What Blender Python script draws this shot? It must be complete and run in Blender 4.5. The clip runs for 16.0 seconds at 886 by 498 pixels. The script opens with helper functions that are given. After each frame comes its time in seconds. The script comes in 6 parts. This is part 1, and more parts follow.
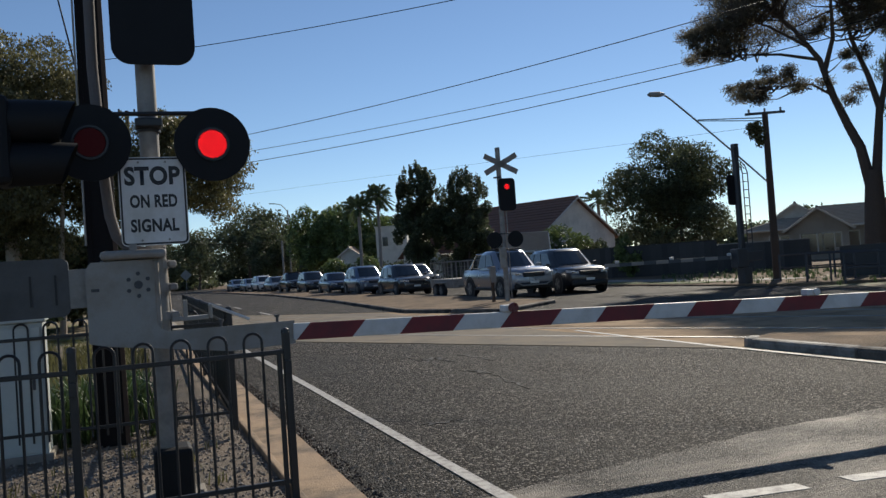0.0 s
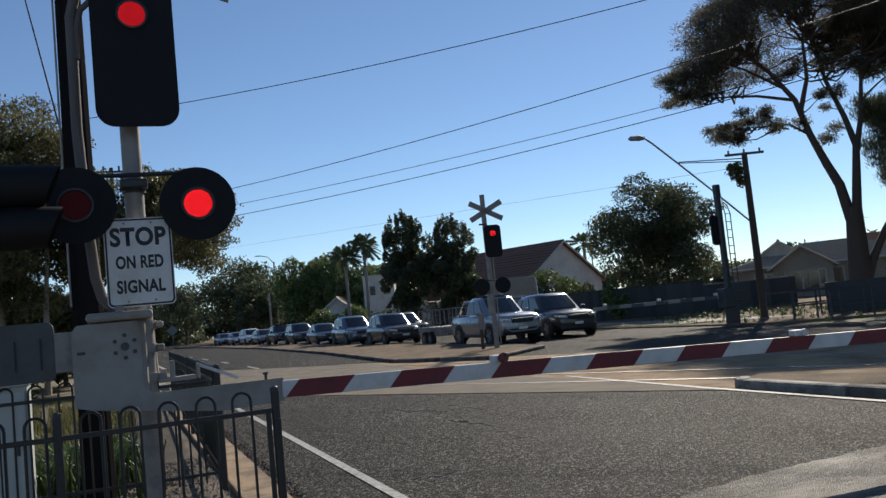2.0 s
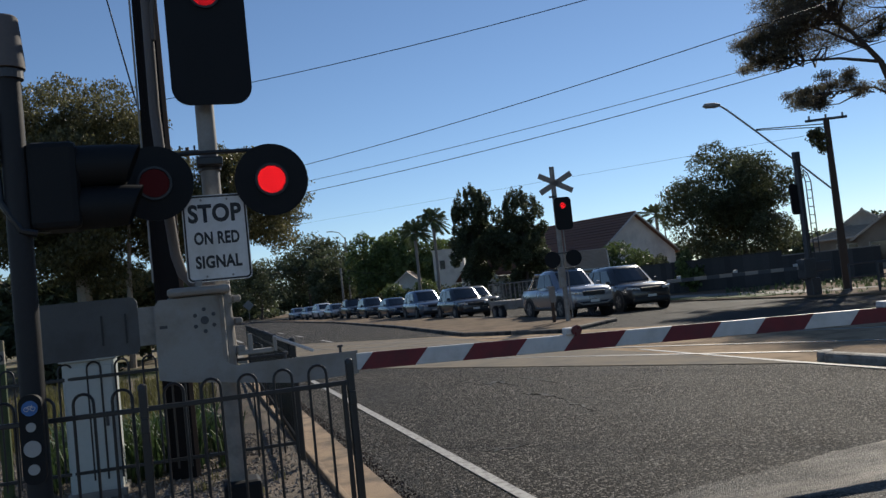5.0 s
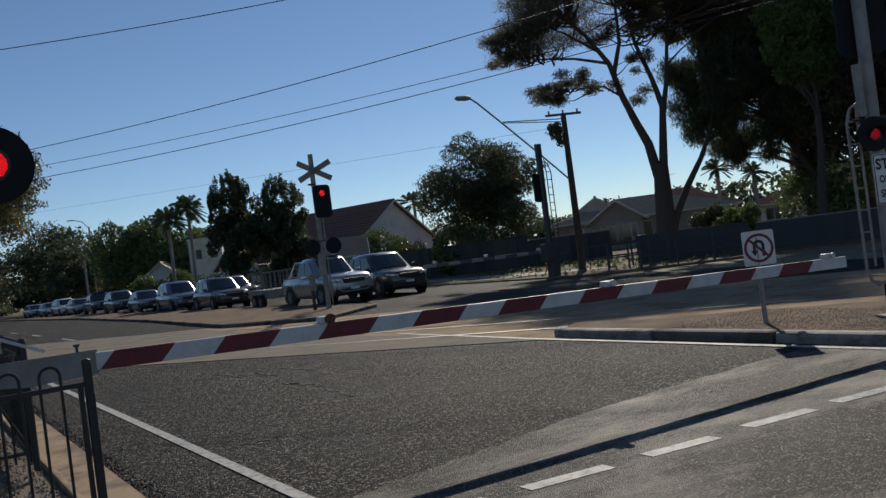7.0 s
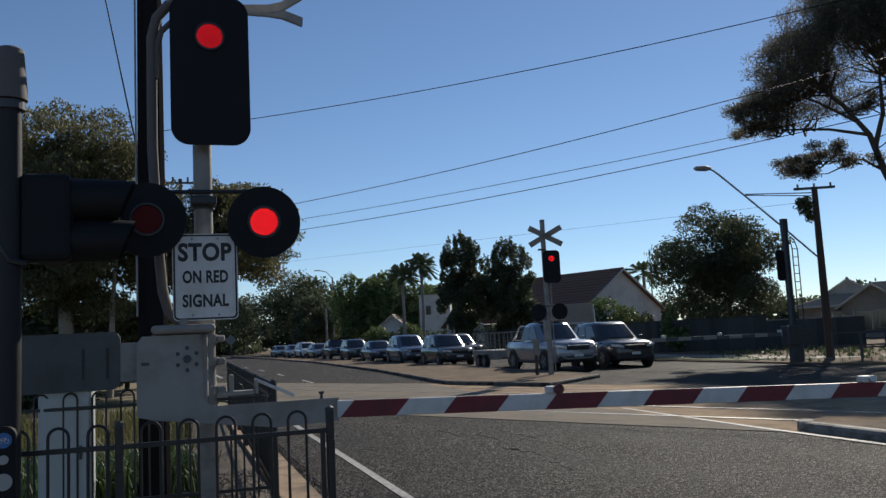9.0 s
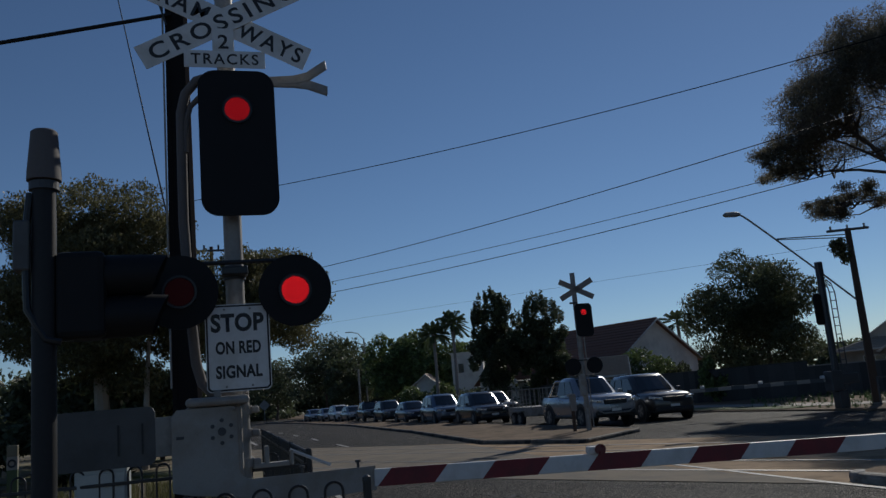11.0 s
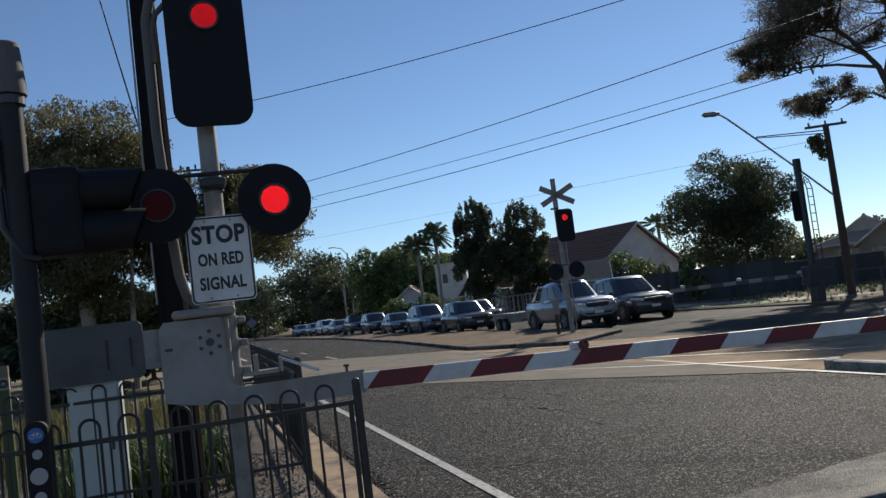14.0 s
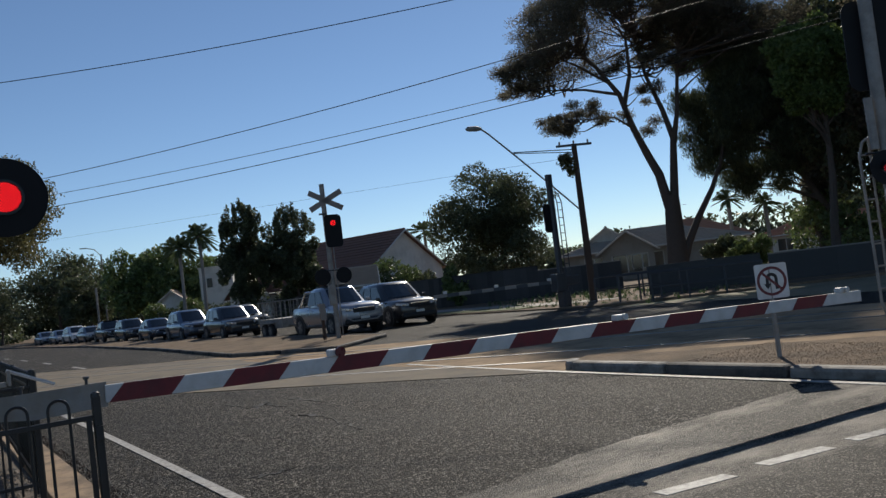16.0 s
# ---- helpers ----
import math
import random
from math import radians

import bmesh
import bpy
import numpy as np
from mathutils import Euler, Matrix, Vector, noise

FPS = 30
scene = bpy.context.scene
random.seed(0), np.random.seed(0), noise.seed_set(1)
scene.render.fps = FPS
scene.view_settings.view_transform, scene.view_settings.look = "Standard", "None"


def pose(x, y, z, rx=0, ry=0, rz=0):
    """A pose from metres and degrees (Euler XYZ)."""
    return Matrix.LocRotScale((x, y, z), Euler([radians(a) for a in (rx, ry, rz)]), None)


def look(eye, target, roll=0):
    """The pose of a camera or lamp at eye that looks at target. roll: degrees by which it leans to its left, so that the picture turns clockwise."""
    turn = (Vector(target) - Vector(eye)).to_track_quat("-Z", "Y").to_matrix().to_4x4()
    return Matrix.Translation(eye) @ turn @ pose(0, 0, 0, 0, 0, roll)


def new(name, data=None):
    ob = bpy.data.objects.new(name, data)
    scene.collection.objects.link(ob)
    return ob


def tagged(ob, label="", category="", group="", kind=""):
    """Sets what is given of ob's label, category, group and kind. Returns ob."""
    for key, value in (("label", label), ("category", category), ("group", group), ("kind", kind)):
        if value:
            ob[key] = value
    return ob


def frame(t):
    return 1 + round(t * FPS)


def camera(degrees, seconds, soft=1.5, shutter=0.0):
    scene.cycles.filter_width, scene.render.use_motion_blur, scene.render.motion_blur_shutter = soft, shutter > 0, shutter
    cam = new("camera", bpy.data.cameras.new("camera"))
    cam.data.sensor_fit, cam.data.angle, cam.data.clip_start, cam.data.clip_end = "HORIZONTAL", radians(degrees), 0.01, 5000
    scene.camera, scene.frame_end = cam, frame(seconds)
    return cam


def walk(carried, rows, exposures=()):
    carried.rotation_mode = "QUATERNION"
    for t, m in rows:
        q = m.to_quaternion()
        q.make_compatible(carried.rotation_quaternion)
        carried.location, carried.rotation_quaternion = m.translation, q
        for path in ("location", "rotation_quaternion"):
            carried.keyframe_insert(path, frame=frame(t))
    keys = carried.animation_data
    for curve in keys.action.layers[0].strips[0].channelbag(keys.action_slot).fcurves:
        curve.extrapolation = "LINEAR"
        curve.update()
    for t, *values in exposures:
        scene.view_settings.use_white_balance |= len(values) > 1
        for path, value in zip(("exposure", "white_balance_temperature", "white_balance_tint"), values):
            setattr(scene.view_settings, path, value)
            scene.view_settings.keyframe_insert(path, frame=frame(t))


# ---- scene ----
cam = camera(56.22, 16.0, soft=1.45)
# seconds, x, y, z, then the turn in degrees
ROWS = [
    (0.0, 0.011, 0.003, 1.491, 91.11, 3.94, -20.61),
    (0.5, 0.011, 0.021, 1.502, 91.34, 3.38, -20.78),
    (1.0, 0.007, -0.019, 1.509, 91.95, 3.21, -21.82),
    (1.5, 0.023, -0.005, 1.533, 93.25, 4.53, -23.28),
    (2.0, 0.008, -0.010, 1.526, 94.29, 5.61, -21.43),
    (2.5, -0.001, 0.018, 1.535, 94.58, 6.01, -18.43),
    (3.0, 0.006, 0.021, 1.527, 94.35, 6.28, -17.12),
    (3.5, 0.009, 0.020, 1.519, 93.56, 6.22, -16.65),
    (3.7, 0.004, 0.022, 1.517, 93.34, 6.13, -16.24),
    (5.8, 0.003, 0.004, 1.522, 92.72, 5.68, -17.71),
    (6.0, 0.013, -0.010, 1.512, 92.01, 6.39, -20.69),
    (6.5, 0.041, -0.016, 1.520, 90.55, 7.25, -28.05),
    (7.0, 0.052, -0.039, 1.525, 90.20, 7.25, -33.01),
    (7.5, 0.083, -0.015, 1.513, 90.51, 6.40, -34.97),
    (8.0, 0.048, -0.022, 1.513, 91.67, 5.61, -28.09),
    (8.5, 0.012, 0.010, 1.541, 93.15, 3.93, -21.03),
    (9.0, -0.009, -0.016, 1.567, 96.02, 2.83, -17.67),
    (9.2, -0.010, -0.040, 1.586, 97.71, 2.91, -16.86),
    (11.3, -0.010, 0.029, 1.604, 100.07, 5.27, -15.12),
    (11.5, -0.015, 0.022, 1.600, 99.69, 5.68, -14.97),
    (12.0, -0.010, 0.022, 1.596, 98.85, 6.36, -14.24),
    (12.5, 0.004, 0.028, 1.590, 98.18, 6.60, -14.51),
    (13.0, -0.001, 0.017, 1.584, 97.43, 6.28, -15.24),
    (13.5, -0.011, 0.019, 1.572, 96.44, 6.30, -14.89),
    (14.0, -0.007, 0.043, 1.545, 93.94, 7.15, -16.38),
    (14.5, 0.036, -0.027, 1.547, 92.11, 7.73, -21.01),
    (15.0, 0.041, -0.048, 1.551, 92.32, 8.41, -24.37),
    (15.5, 0.052, -0.044, 1.555, 92.30, 8.26, -28.44),
    (16.0, 0.061, -0.022, 1.556, 92.30, 6.98, -32.30),
]
walk(cam, [(t, pose(x, y, z, rx, ry, rz)) for t, x, y, z, rx, ry, rz in ROWS],
     exposures=[(t, e, k, 9) for t, e, k in ((0, 0.02, 6850), (2, 0.09, 6800), (3.5, 0.07, 6770), (6, -0.12, 6680), (6.5, -0.2, 6720), (7.0, -0.41, 6700), (7.5, -0.39, 6690), (8, -0.5, 6600), (8.5, -0.48, 6580), (9, -0.13, 6650),
                                               (11.5, -1.12, 6190), (12, -0.8, 6200), (12.5, -0.48, 6280), (13, -0.28, 6400), (13.5, -0.13, 6520), (14.5, 0.08, 6700), (15, -0.15, 6750), (16, -0.2, 6750))])

# ---------------------------------------------------------------- daylight
SUN_AZ, SUN_EL = 45.0, 31.0          # degrees clockwise from +y, degrees up
world = bpy.data.worlds.new("sky")
scene.world = world
world.use_nodes = True
wn = world.node_tree
sky = wn.nodes.new("ShaderNodeTexSky")
sky.sky_type = 'NISHITA'
sky.sun_disc = False
sky.sun_elevation = radians(SUN_EL)
sky.sun_rotation = radians(SUN_AZ)
sky.altitude = 900
sky.air_density, sky.dust_density, sky.ozone_density = 0.9, 0.04, 4.5
bg = wn.nodes["Background"]
bg.inputs["Strength"].default_value = 0.105
wn.links.new(sky.outputs["Color"], bg.inputs["Color"])
sun_data = bpy.data.lights.new("sun", 'SUN')
sun_data.energy = 4.8
sun_data.angle = radians(0.53)
sun_data.color = (1.0, 0.93, 0.82)
sun = new("sun", sun_data)
sa, se = radians(SUN_AZ), radians(SUN_EL)
to_sun = Vector((math.sin(sa) * math.cos(se), math.cos(sa) * math.cos(se), math.sin(se)))
sun.matrix_world = look(to_sun * 60, (0, 0, 0))

# ---------------------------------------------------------------- materials
MATS = {}


def material(name, base, rough=0.7, metal=0.0, vary=0.15, scale=3.0, fine=40.0, bump=0.15, dist=0.01,
             spec=0.5, second=None, second_scale=1.2, coat=0.0, island=0.0, objvar=0.0, emit=0.0, transl=0.0):
    """A surface with variation at two scales, fine relief and an optional second colour in patches."""
    m = bpy.data.materials.new(name)
    m.use_nodes = True
    nt = m.node_tree
    n, l = nt.nodes, nt.links
    bsdf = n["Principled BSDF"]
    tc = n.new("ShaderNodeTexCoord")
    big = n.new("ShaderNodeTexNoise")
    big.inputs["Scale"].default_value, big.inputs["Detail"].default_value = scale, 5
    small = n.new("ShaderNodeTexNoise")
    small.inputs["Scale"].default_value, small.inputs["Detail"].default_value = fine, 3
    for q in (big, small):
        l.new(tc.outputs["Object"], q.inputs["Vector"])
    col = n.new("ShaderNodeMix")
    col.data_type = 'RGBA'
    a, b = [tuple(max(0, c * k) for c in base) + (1,) for k in (1 - vary, 1 + vary)]
    col.inputs["A"].default_value, col.inputs["B"].default_value = a, b
    mixf = n.new("ShaderNodeMath")
    mixf.operation = 'MULTIPLY_ADD'
    l.new(small.outputs["Fac"], mixf.inputs[0])
    mixf.inputs[1].default_value = 0.6
    half = n.new("ShaderNodeMath")
    half.operation = 'MULTIPLY'
    half.inputs[1].default_value = 0.5
    l.new(big.outputs["Fac"], half.inputs[0])
    l.new(half.outputs[0], mixf.inputs[2])
    l.new(mixf.outputs[0], col.inputs["Factor"])
    out = col.outputs["Result"]
    if second:
        pat = n.new("ShaderNodeTexNoise")
        pat.inputs["Scale"].default_value, pat.inputs["Detail"].default_value = second_scale, 7
        pat.inputs["Roughness"].default_value = 0.65
        l.new(tc.outputs["Object"], pat.inputs["Vector"])
        ramp = n.new("ShaderNodeValToRGB")
        ramp.color_ramp.elements[0].position, ramp.color_ramp.elements[1].position = 0.45, 0.62
        l.new(pat.outputs["Fac"], ramp.inputs["Fac"])
        mx = n.new("ShaderNodeMix")
        mx.data_type = 'RGBA'
        l.new(ramp.outputs["Color"], mx.inputs["Factor"])
        l.new(out, mx.inputs["A"])
        mx.inputs["B"].default_value = (*second, 1)
        out = mx.outputs["Result"]
    if island or objvar:
        src = n.new("ShaderNodeNewGeometry") if island else n.new("ShaderNodeObjectInfo")
        k = island or objvar
        mr = n.new("ShaderNodeMapRange")
        mr.inputs["To Min"].default_value, mr.inputs["To Max"].default_value = 1 - k, 1 + k
        l.new(src.outputs["Random Per Island" if island else "Random"], mr.inputs["Value"])
        hs = n.new("ShaderNodeHueSaturation")
        l.new(mr.outputs[0], hs.inputs["Value"])
        l.new(out, hs.inputs["Color"])
        out = hs.outputs["Color"]
    l.new(out, bsdf.inputs["Base Color"])
    rr = n.new("ShaderNodeMapRange")
    rr.inputs["To Min"].default_value, rr.inputs["To Max"].default_value = max(0.02, rough - 0.12), min(1, rough + 0.12)
    l.new(big.outputs["Fac"], rr.inputs["Value"])
    l.new(rr.outputs[0], bsdf.inputs["Roughness"])
    bsdf.inputs["Metallic"].default_value = metal
    bsdf.inputs["Specular IOR Level"].default_value = spec
    if coat:
        bsdf.inputs["Coat Weight"].default_value, bsdf.inputs["Coat Roughness"].default_value = coat, 0.05
    if bump:
        bp = n.new("ShaderNodeBump")
        bp.inputs["Strength"].default_value, bp.inputs["Distance"].default_value = bump, dist
        l.new(small.outputs["Fac"], bp.inputs["Height"])
        l.new(bp.outputs["Normal"], bsdf.inputs["Normal"])
    if emit:
        bsdf.inputs["Emission Color"].default_value = (*base, 1)
        bsdf.inputs["Emission Strength"].default_value = emit
    if transl:
        tr = n.new("ShaderNodeBsdfTranslucent")
        l.new(out, tr.inputs["Color"])
        mxs = n.new("ShaderNodeMixShader")
        mxs.inputs["Fac"].default_value = transl
        l.new(bsdf.outputs[0], mxs.inputs[1])
        l.new(tr.outputs[0], mxs.inputs[2])
        l.new(mxs.outputs[0], n["Material Output"].inputs["Surface"])
    MATS[name] = m
    return m


def asphalt(name, stone, binder, size, bump, rough=0.62, worn=None, spec=0.2):
    """Chip-seal: stones in a dark binder, with worn and stained stretches."""
    m = bpy.data.materials.new(name)
    m.use_nodes = True
    n, l = m.node_tree.nodes, m.node_tree.links
    bsdf = n["Principled BSDF"]
    tc = n.new("ShaderNodeTexCoord")
    vor = n.new("ShaderNodeTexVoronoi")
    vor.inputs["Scale"].default_value = size
    l.new(tc.outputs["Object"], vor.inputs["Vector"])
    sep = n.new("ShaderNodeSeparateColor")
    l.new(vor.outputs["Color"], sep.inputs["Color"])
    ramp = n.new("ShaderNodeValToRGB")
    e = ramp.color_ramp.elements
    e[0].position, e[0].color = 0.3, (*binder, 1)
    e[1].position, e[1].color = 1.0, (*stone, 1)
    mid = e.new(0.74)
    mid.color = (*(b + 0.09 * (s - b) for s, b in zip(stone, binder)), 1)
    l.new(sep.outputs[0], ramp.inputs["Fac"])
    stain = n.new("ShaderNodeTexNoise")
    stain.inputs["Scale"].default_value, stain.inputs["Detail"].default_value = 0.55, 8
    stain.inputs["Roughness"].default_value = 0.6
    mp = n.new("ShaderNodeMapping")
    mp.inputs["Scale"].default_value = (1.6, 0.5, 1)
    l.new(tc.outputs["Object"], mp.inputs["Vector"])
    l.new(mp.outputs[0], stain.inputs["Vector"])
    r2 = n.new("ShaderNodeMapRange")
    r2.inputs["From Min"].default_value, r2.inputs["From Max"].default_value = 0.3, 0.7
    r2.inputs["To Min"].default_value, r2.inputs["To Max"].default_value = 0.65, 1.45
    l.new(stain.outputs["Fac"], r2.inputs["Value"])
    hs = n.new("ShaderNodeHueSaturation")
    l.new(r2.outputs[0], hs.inputs["Value"])
    l.new(ramp.outputs[0], hs.inputs["Color"])
    out = hs.outputs["Color"]
    if worn:
        pat = n.new("ShaderNodeTexNoise")
        pat.inputs["Scale"].default_value, pat.inputs["Detail"].default_value = 0.9, 9
        pat.inputs["Roughness"].default_value = 0.62
        mp2 = n.new("ShaderNodeMapping")
        mp2.inputs["Scale"].default_value = (0.55, 1.3, 1)
        l.new(tc.outputs["Object"], mp2.inputs["Vector"])
        l.new(mp2.outputs[0], pat.inputs["Vector"])
        rp = n.new("ShaderNodeValToRGB")
        rp.color_ramp.elements[0].position, rp.color_ramp.elements[1].position = 0.48, 0.64
        l.new(pat.outputs["Fac"], rp.inputs["Fac"])
        mx = n.new("ShaderNodeMix")
        mx.data_type = 'RGBA'
        l.new(rp.outputs[0], mx.inputs["Factor"])
        l.new(out, mx.inputs["A"])
        mx.inputs["B"].default_value = (*worn, 1)
        out = mx.outputs["Result"]
    l.new(out, bsdf.inputs["Base Color"])
    r3 = n.new("ShaderNodeMapRange")
    r3.inputs["To Min"].default_value, r3.inputs["To Max"].default_value = rough - 0.15, rough + 0.2
    l.new(stain.outputs["Fac"], r3.inputs["Value"])
    l.new(r3.outputs[0], bsdf.inputs["Roughness"])
    bp = n.new("ShaderNodeBump")
    bsdf.inputs["Specular IOR Level"].default_value = spec
    bp.inputs["Strength"].default_value, bp.inputs["Distance"].default_value = bump, 0.013
    l.new(vor.outputs["Distance"], bp.inputs["Height"])
    bp.invert = True
    l.new(bp.outputs["Normal"], bsdf.inputs["Normal"])
    MATS[name] = m
    return m


def led(name, colour, strength, scale=74.0):
    """A lamp face made of many small bright dots on a dark lens."""
    m = bpy.data.materials.new(name)
    m.use_nodes = True
    n, l = m.node_tree.nodes, m.node_tree.links
    bsdf = n["Principled BSDF"]
    bsdf.inputs["Base Color"].default_value = (0.03, 0.003, 0.004, 1)
    bsdf.inputs["Roughness"].default_value = 0.6
    bsdf.inputs["Specular IOR Level"].default_value = 0.2
    tc = n.new("ShaderNodeTexCoord")
    vor = n.new("ShaderNodeTexVoronoi")
    vor.inputs["Scale"].default_value = scale
    vor.inputs["Randomness"].default_value = 0.06
    vor.voronoi_dimensions = '2D'
    turn = n.new("ShaderNodeMapping")
    turn.inputs["Rotation"].default_value = (radians(90), 0, radians(45))
    l.new(tc.outputs["Object"], turn.inputs["Vector"])
    l.new(turn.outputs[0], vor.inputs["Vector"])
    rp = n.new("ShaderNodeMapRange")
    rp.inputs["From Min"].default_value, rp.inputs["From Max"].default_value = 0.2, 0.4
    rp.inputs["To Min"].default_value, rp.inputs["To Max"].default_value = strength, strength * 0.012
    l.new(vor.outputs["Distance"], rp.inputs["Value"])
    bsdf.inputs["Emission Color"].default_value = (*colour, 1)
    l.new(rp.outputs[0], bsdf.inputs["Emission Strength"])
    MATS[name] = m
    return m


asphalt("asphalt_coarse", (0.255, 0.232, 0.205), (0.003, 0.0028, 0.0026), 62, 1.0, 0.7, spec=0.07)
asphalt("asphalt_smooth", (0.215, 0.192, 0.165), (0.006, 0.0053, 0.0045), 82, 0.8, 0.62, worn=(0.27, 0.24, 0.2), spec=0.14)
material("crossing_surface", (0.35, 0.25, 0.16), 0.95, spec=0.08, vary=0.25, scale=0.8, fine=60, bump=0.4, second=(0.21, 0.15, 0.095))
material("crossing_grey", (0.2, 0.17, 0.132), 0.92, spec=0.1, vary=0.25, scale=0.8, fine=60, bump=0.4, second=(0.15, 0.135, 0.115))
material("concrete_kerb", (0.3, 0.205, 0.125), 0.85, vary=0.4, scale=3, fine=60, bump=0.6, second=(0.12, 0.085, 0.055), second_scale=1.6)
material("kerb_paint", (0.25, 0.235, 0.21), 0.8, vary=0.25, scale=3, fine=40, bump=0.5, second=(0.13, 0.115, 0.1), second_scale=4)
material("kerb_dark", (0.13, 0.115, 0.1), 0.85, vary=0.4, scale=2, fine=50, bump=0.5, second=(0.03, 0.03, 0.03), second_scale=1.5)
material("concrete_old", (0.26, 0.235, 0.2), 0.85, vary=0.3, scale=3, fine=60, bump=0.4, second=(0.2, 0.18, 0.16))
material("white_line", (0.38, 0.37, 0.35), 0.7, vary=0.15, scale=6, fine=60, bump=0.5, second=(0.2, 0.19, 0.18), second_scale=14)
material("gravel_earth", (0.15, 0.115, 0.085), 0.95, vary=0.5, scale=1.5, fine=45, bump=1.0, dist=0.03, second=(0.1, 0.085, 0.065))
material("island_earth", (0.18, 0.13, 0.09), 0.95, spec=0.1, vary=0.55, scale=0.8, fine=18, bump=1.0, dist=0.03, second=(0.115, 0.088, 0.062), second_scale=1.3)
material("ground_earth", (0.2, 0.16, 0.1), 0.95, vary=0.5, scale=0.3, fine=8, bump=0.6, dist=0.03, second=(0.1, 0.11, 0.045), second_scale=0.25)
material("straw_grass", (0.12, 0.115, 0.045), 0.8, vary=0.4, scale=1, fine=10, bump=0, island=0.4, transl=0.4)
material("strap_leaf", (0.06, 0.1, 0.035), 0.5, vary=0.3, scale=1, fine=10, bump=0, island=0.4, transl=0.3)
material("grass", (0.09, 0.12, 0.035), 0.85, vary=0.5, scale=1, fine=20, bump=0.5, island=0.35, transl=0.3)
material("galvanised", (0.27, 0.26, 0.245), 0.6, 0.3, vary=0.2, scale=5, fine=50, bump=0.05, second=(0.21, 0.2, 0.19), second_scale=6)
material("grey_paint", (0.27, 0.262, 0.25), 0.5, 0.1, vary=0.14, scale=4, fine=60, bump=0.1, second=(0.215, 0.195, 0.172), second_scale=2.2)
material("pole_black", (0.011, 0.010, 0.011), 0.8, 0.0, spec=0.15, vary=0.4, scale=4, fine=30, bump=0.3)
material("dark_steel", (0.055, 0.058, 0.065), 0.5, 0.3, vary=0.3, scale=6, fine=60, bump=0.1)
material("black_paint", (0.012, 0.014, 0.017), 0.4, 0.0, vary=0.4, scale=8, fine=60, bump=0.08)
material("black_matt", (0.008, 0.009, 0.011), 0.65, 0.0, spec=0.25, vary=0.3, scale=6, fine=60, bump=0.05)
material("sign_white", (0.66, 0.66, 0.66), 0.45, vary=0.1, scale=5, fine=50, bump=0.02, second=(0.56, 0.55, 0.53), second_scale=4)
material("sign_black", (0.015, 0.015, 0.018), 0.5, vary=0.2, bump=0)
material("boom_red", (0.15, 0.012, 0.02), 0.55, vary=0.25, scale=4, fine=50, bump=0.05, second=(0.11, 0.013, 0.02), second_scale=5)
material("boom_white", (0.56, 0.56, 0.56), 0.5, vary=0.12, scale=4, fine=50, bump=0.05, second=(0.48, 0.48, 0.47), second_scale=5)
material("sign_red", (0.13, 0.02, 0.025), 0.5, vary=0.1, bump=0)
material("rust_steel", (0.07, 0.045, 0.032), 0.8, 0.1, vary=0.4, scale=6, fine=50, bump=0.3)
material("rail_steel", (0.2, 0.185, 0.17), 0.6, 0.5, vary=0.3, bump=0.1)
material("pole_concrete", (0.24, 0.22, 0.2), 0.85, vary=0.25, scale=5, fine=50, bump=0.3)
material("bark", (0.075, 0.056, 0.045), 0.9, vary=0.45, scale=3, fine=14, bump=0.8, dist=0.03)
material("bark_pale", (0.3, 0.25, 0.2), 0.85, vary=0.35, scale=2, fine=14, bump=0.5, dist=0.03)
material("leaf_dark", (0.08, 0.095, 0.05), 0.55, vary=0.35, scale=0.6, fine=5, bump=0, island=0.45, transl=0.42)
material("leaf_mid", (0.12, 0.16, 0.055), 0.55, vary=0.35, scale=0.6, fine=5, bump=0, island=0.45, transl=0.35)
material("leaf_gum", (0.118, 0.112, 0.05), 0.5, vary=0.35, scale=0.6, fine=5, bump=0, island=0.45, transl=0.42)
material("leaf_pine", (0.13, 0.12, 0.09), 0.6, vary=0.3, scale=0.5, fine=5, bump=0, island=0.4, transl=0.72)
material("leaf_lit", (0.12, 0.17, 0.05), 0.55, vary=0.35, scale=0.6, fine=5, bump=0, island=0.4, transl=0.5)
material("leaf_palm", (0.075, 0.1, 0.04), 0.5, vary=0.3, scale=0.6, fine=5, bump=0, transl=0.2)
material("render_white", (0.66, 0.63, 0.57), 0.85, vary=0.1, scale=1.0, fine=30, bump=0.2, second=(0.55, 0.52, 0.47), second_scale=0.8)
material("tile_brown", (0.17, 0.085, 0.06), 0.8, vary=0.3, scale=2, fine=12, bump=0.3, objvar=0.25)
material("tile_orange", (0.36, 0.19, 0.12), 0.8, vary=0.3, scale=2, fine=12, bump=0.3)
material("render_tan", (0.34, 0.3, 0.255), 0.85, vary=0.12, scale=1.0, fine=30, bump=0.2, second=(0.28, 0.25, 0.21), second_scale=0.8)
material("tile_pale", (0.38, 0.29, 0.23), 0.8, vary=0.25, scale=2, fine=12, bump=0.3)
material("tile_grey", (0.36, 0.32, 0.27), 0.8, vary=0.3, scale=2, fine=12, bump=0.3)
material("fascia", (0.55, 0.52, 0.47), 0.6, vary=0.1, bump=0.05)
material("brick_wall", (0.15, 0.11, 0.085), 0.9, vary=0.3, scale=3, fine=30, bump=0.4)
material("fence_board", (0.05, 0.047, 0.045), 0.8, vary=0.35, scale=1.5, fine=15, bump=0.3, objvar=0.3)
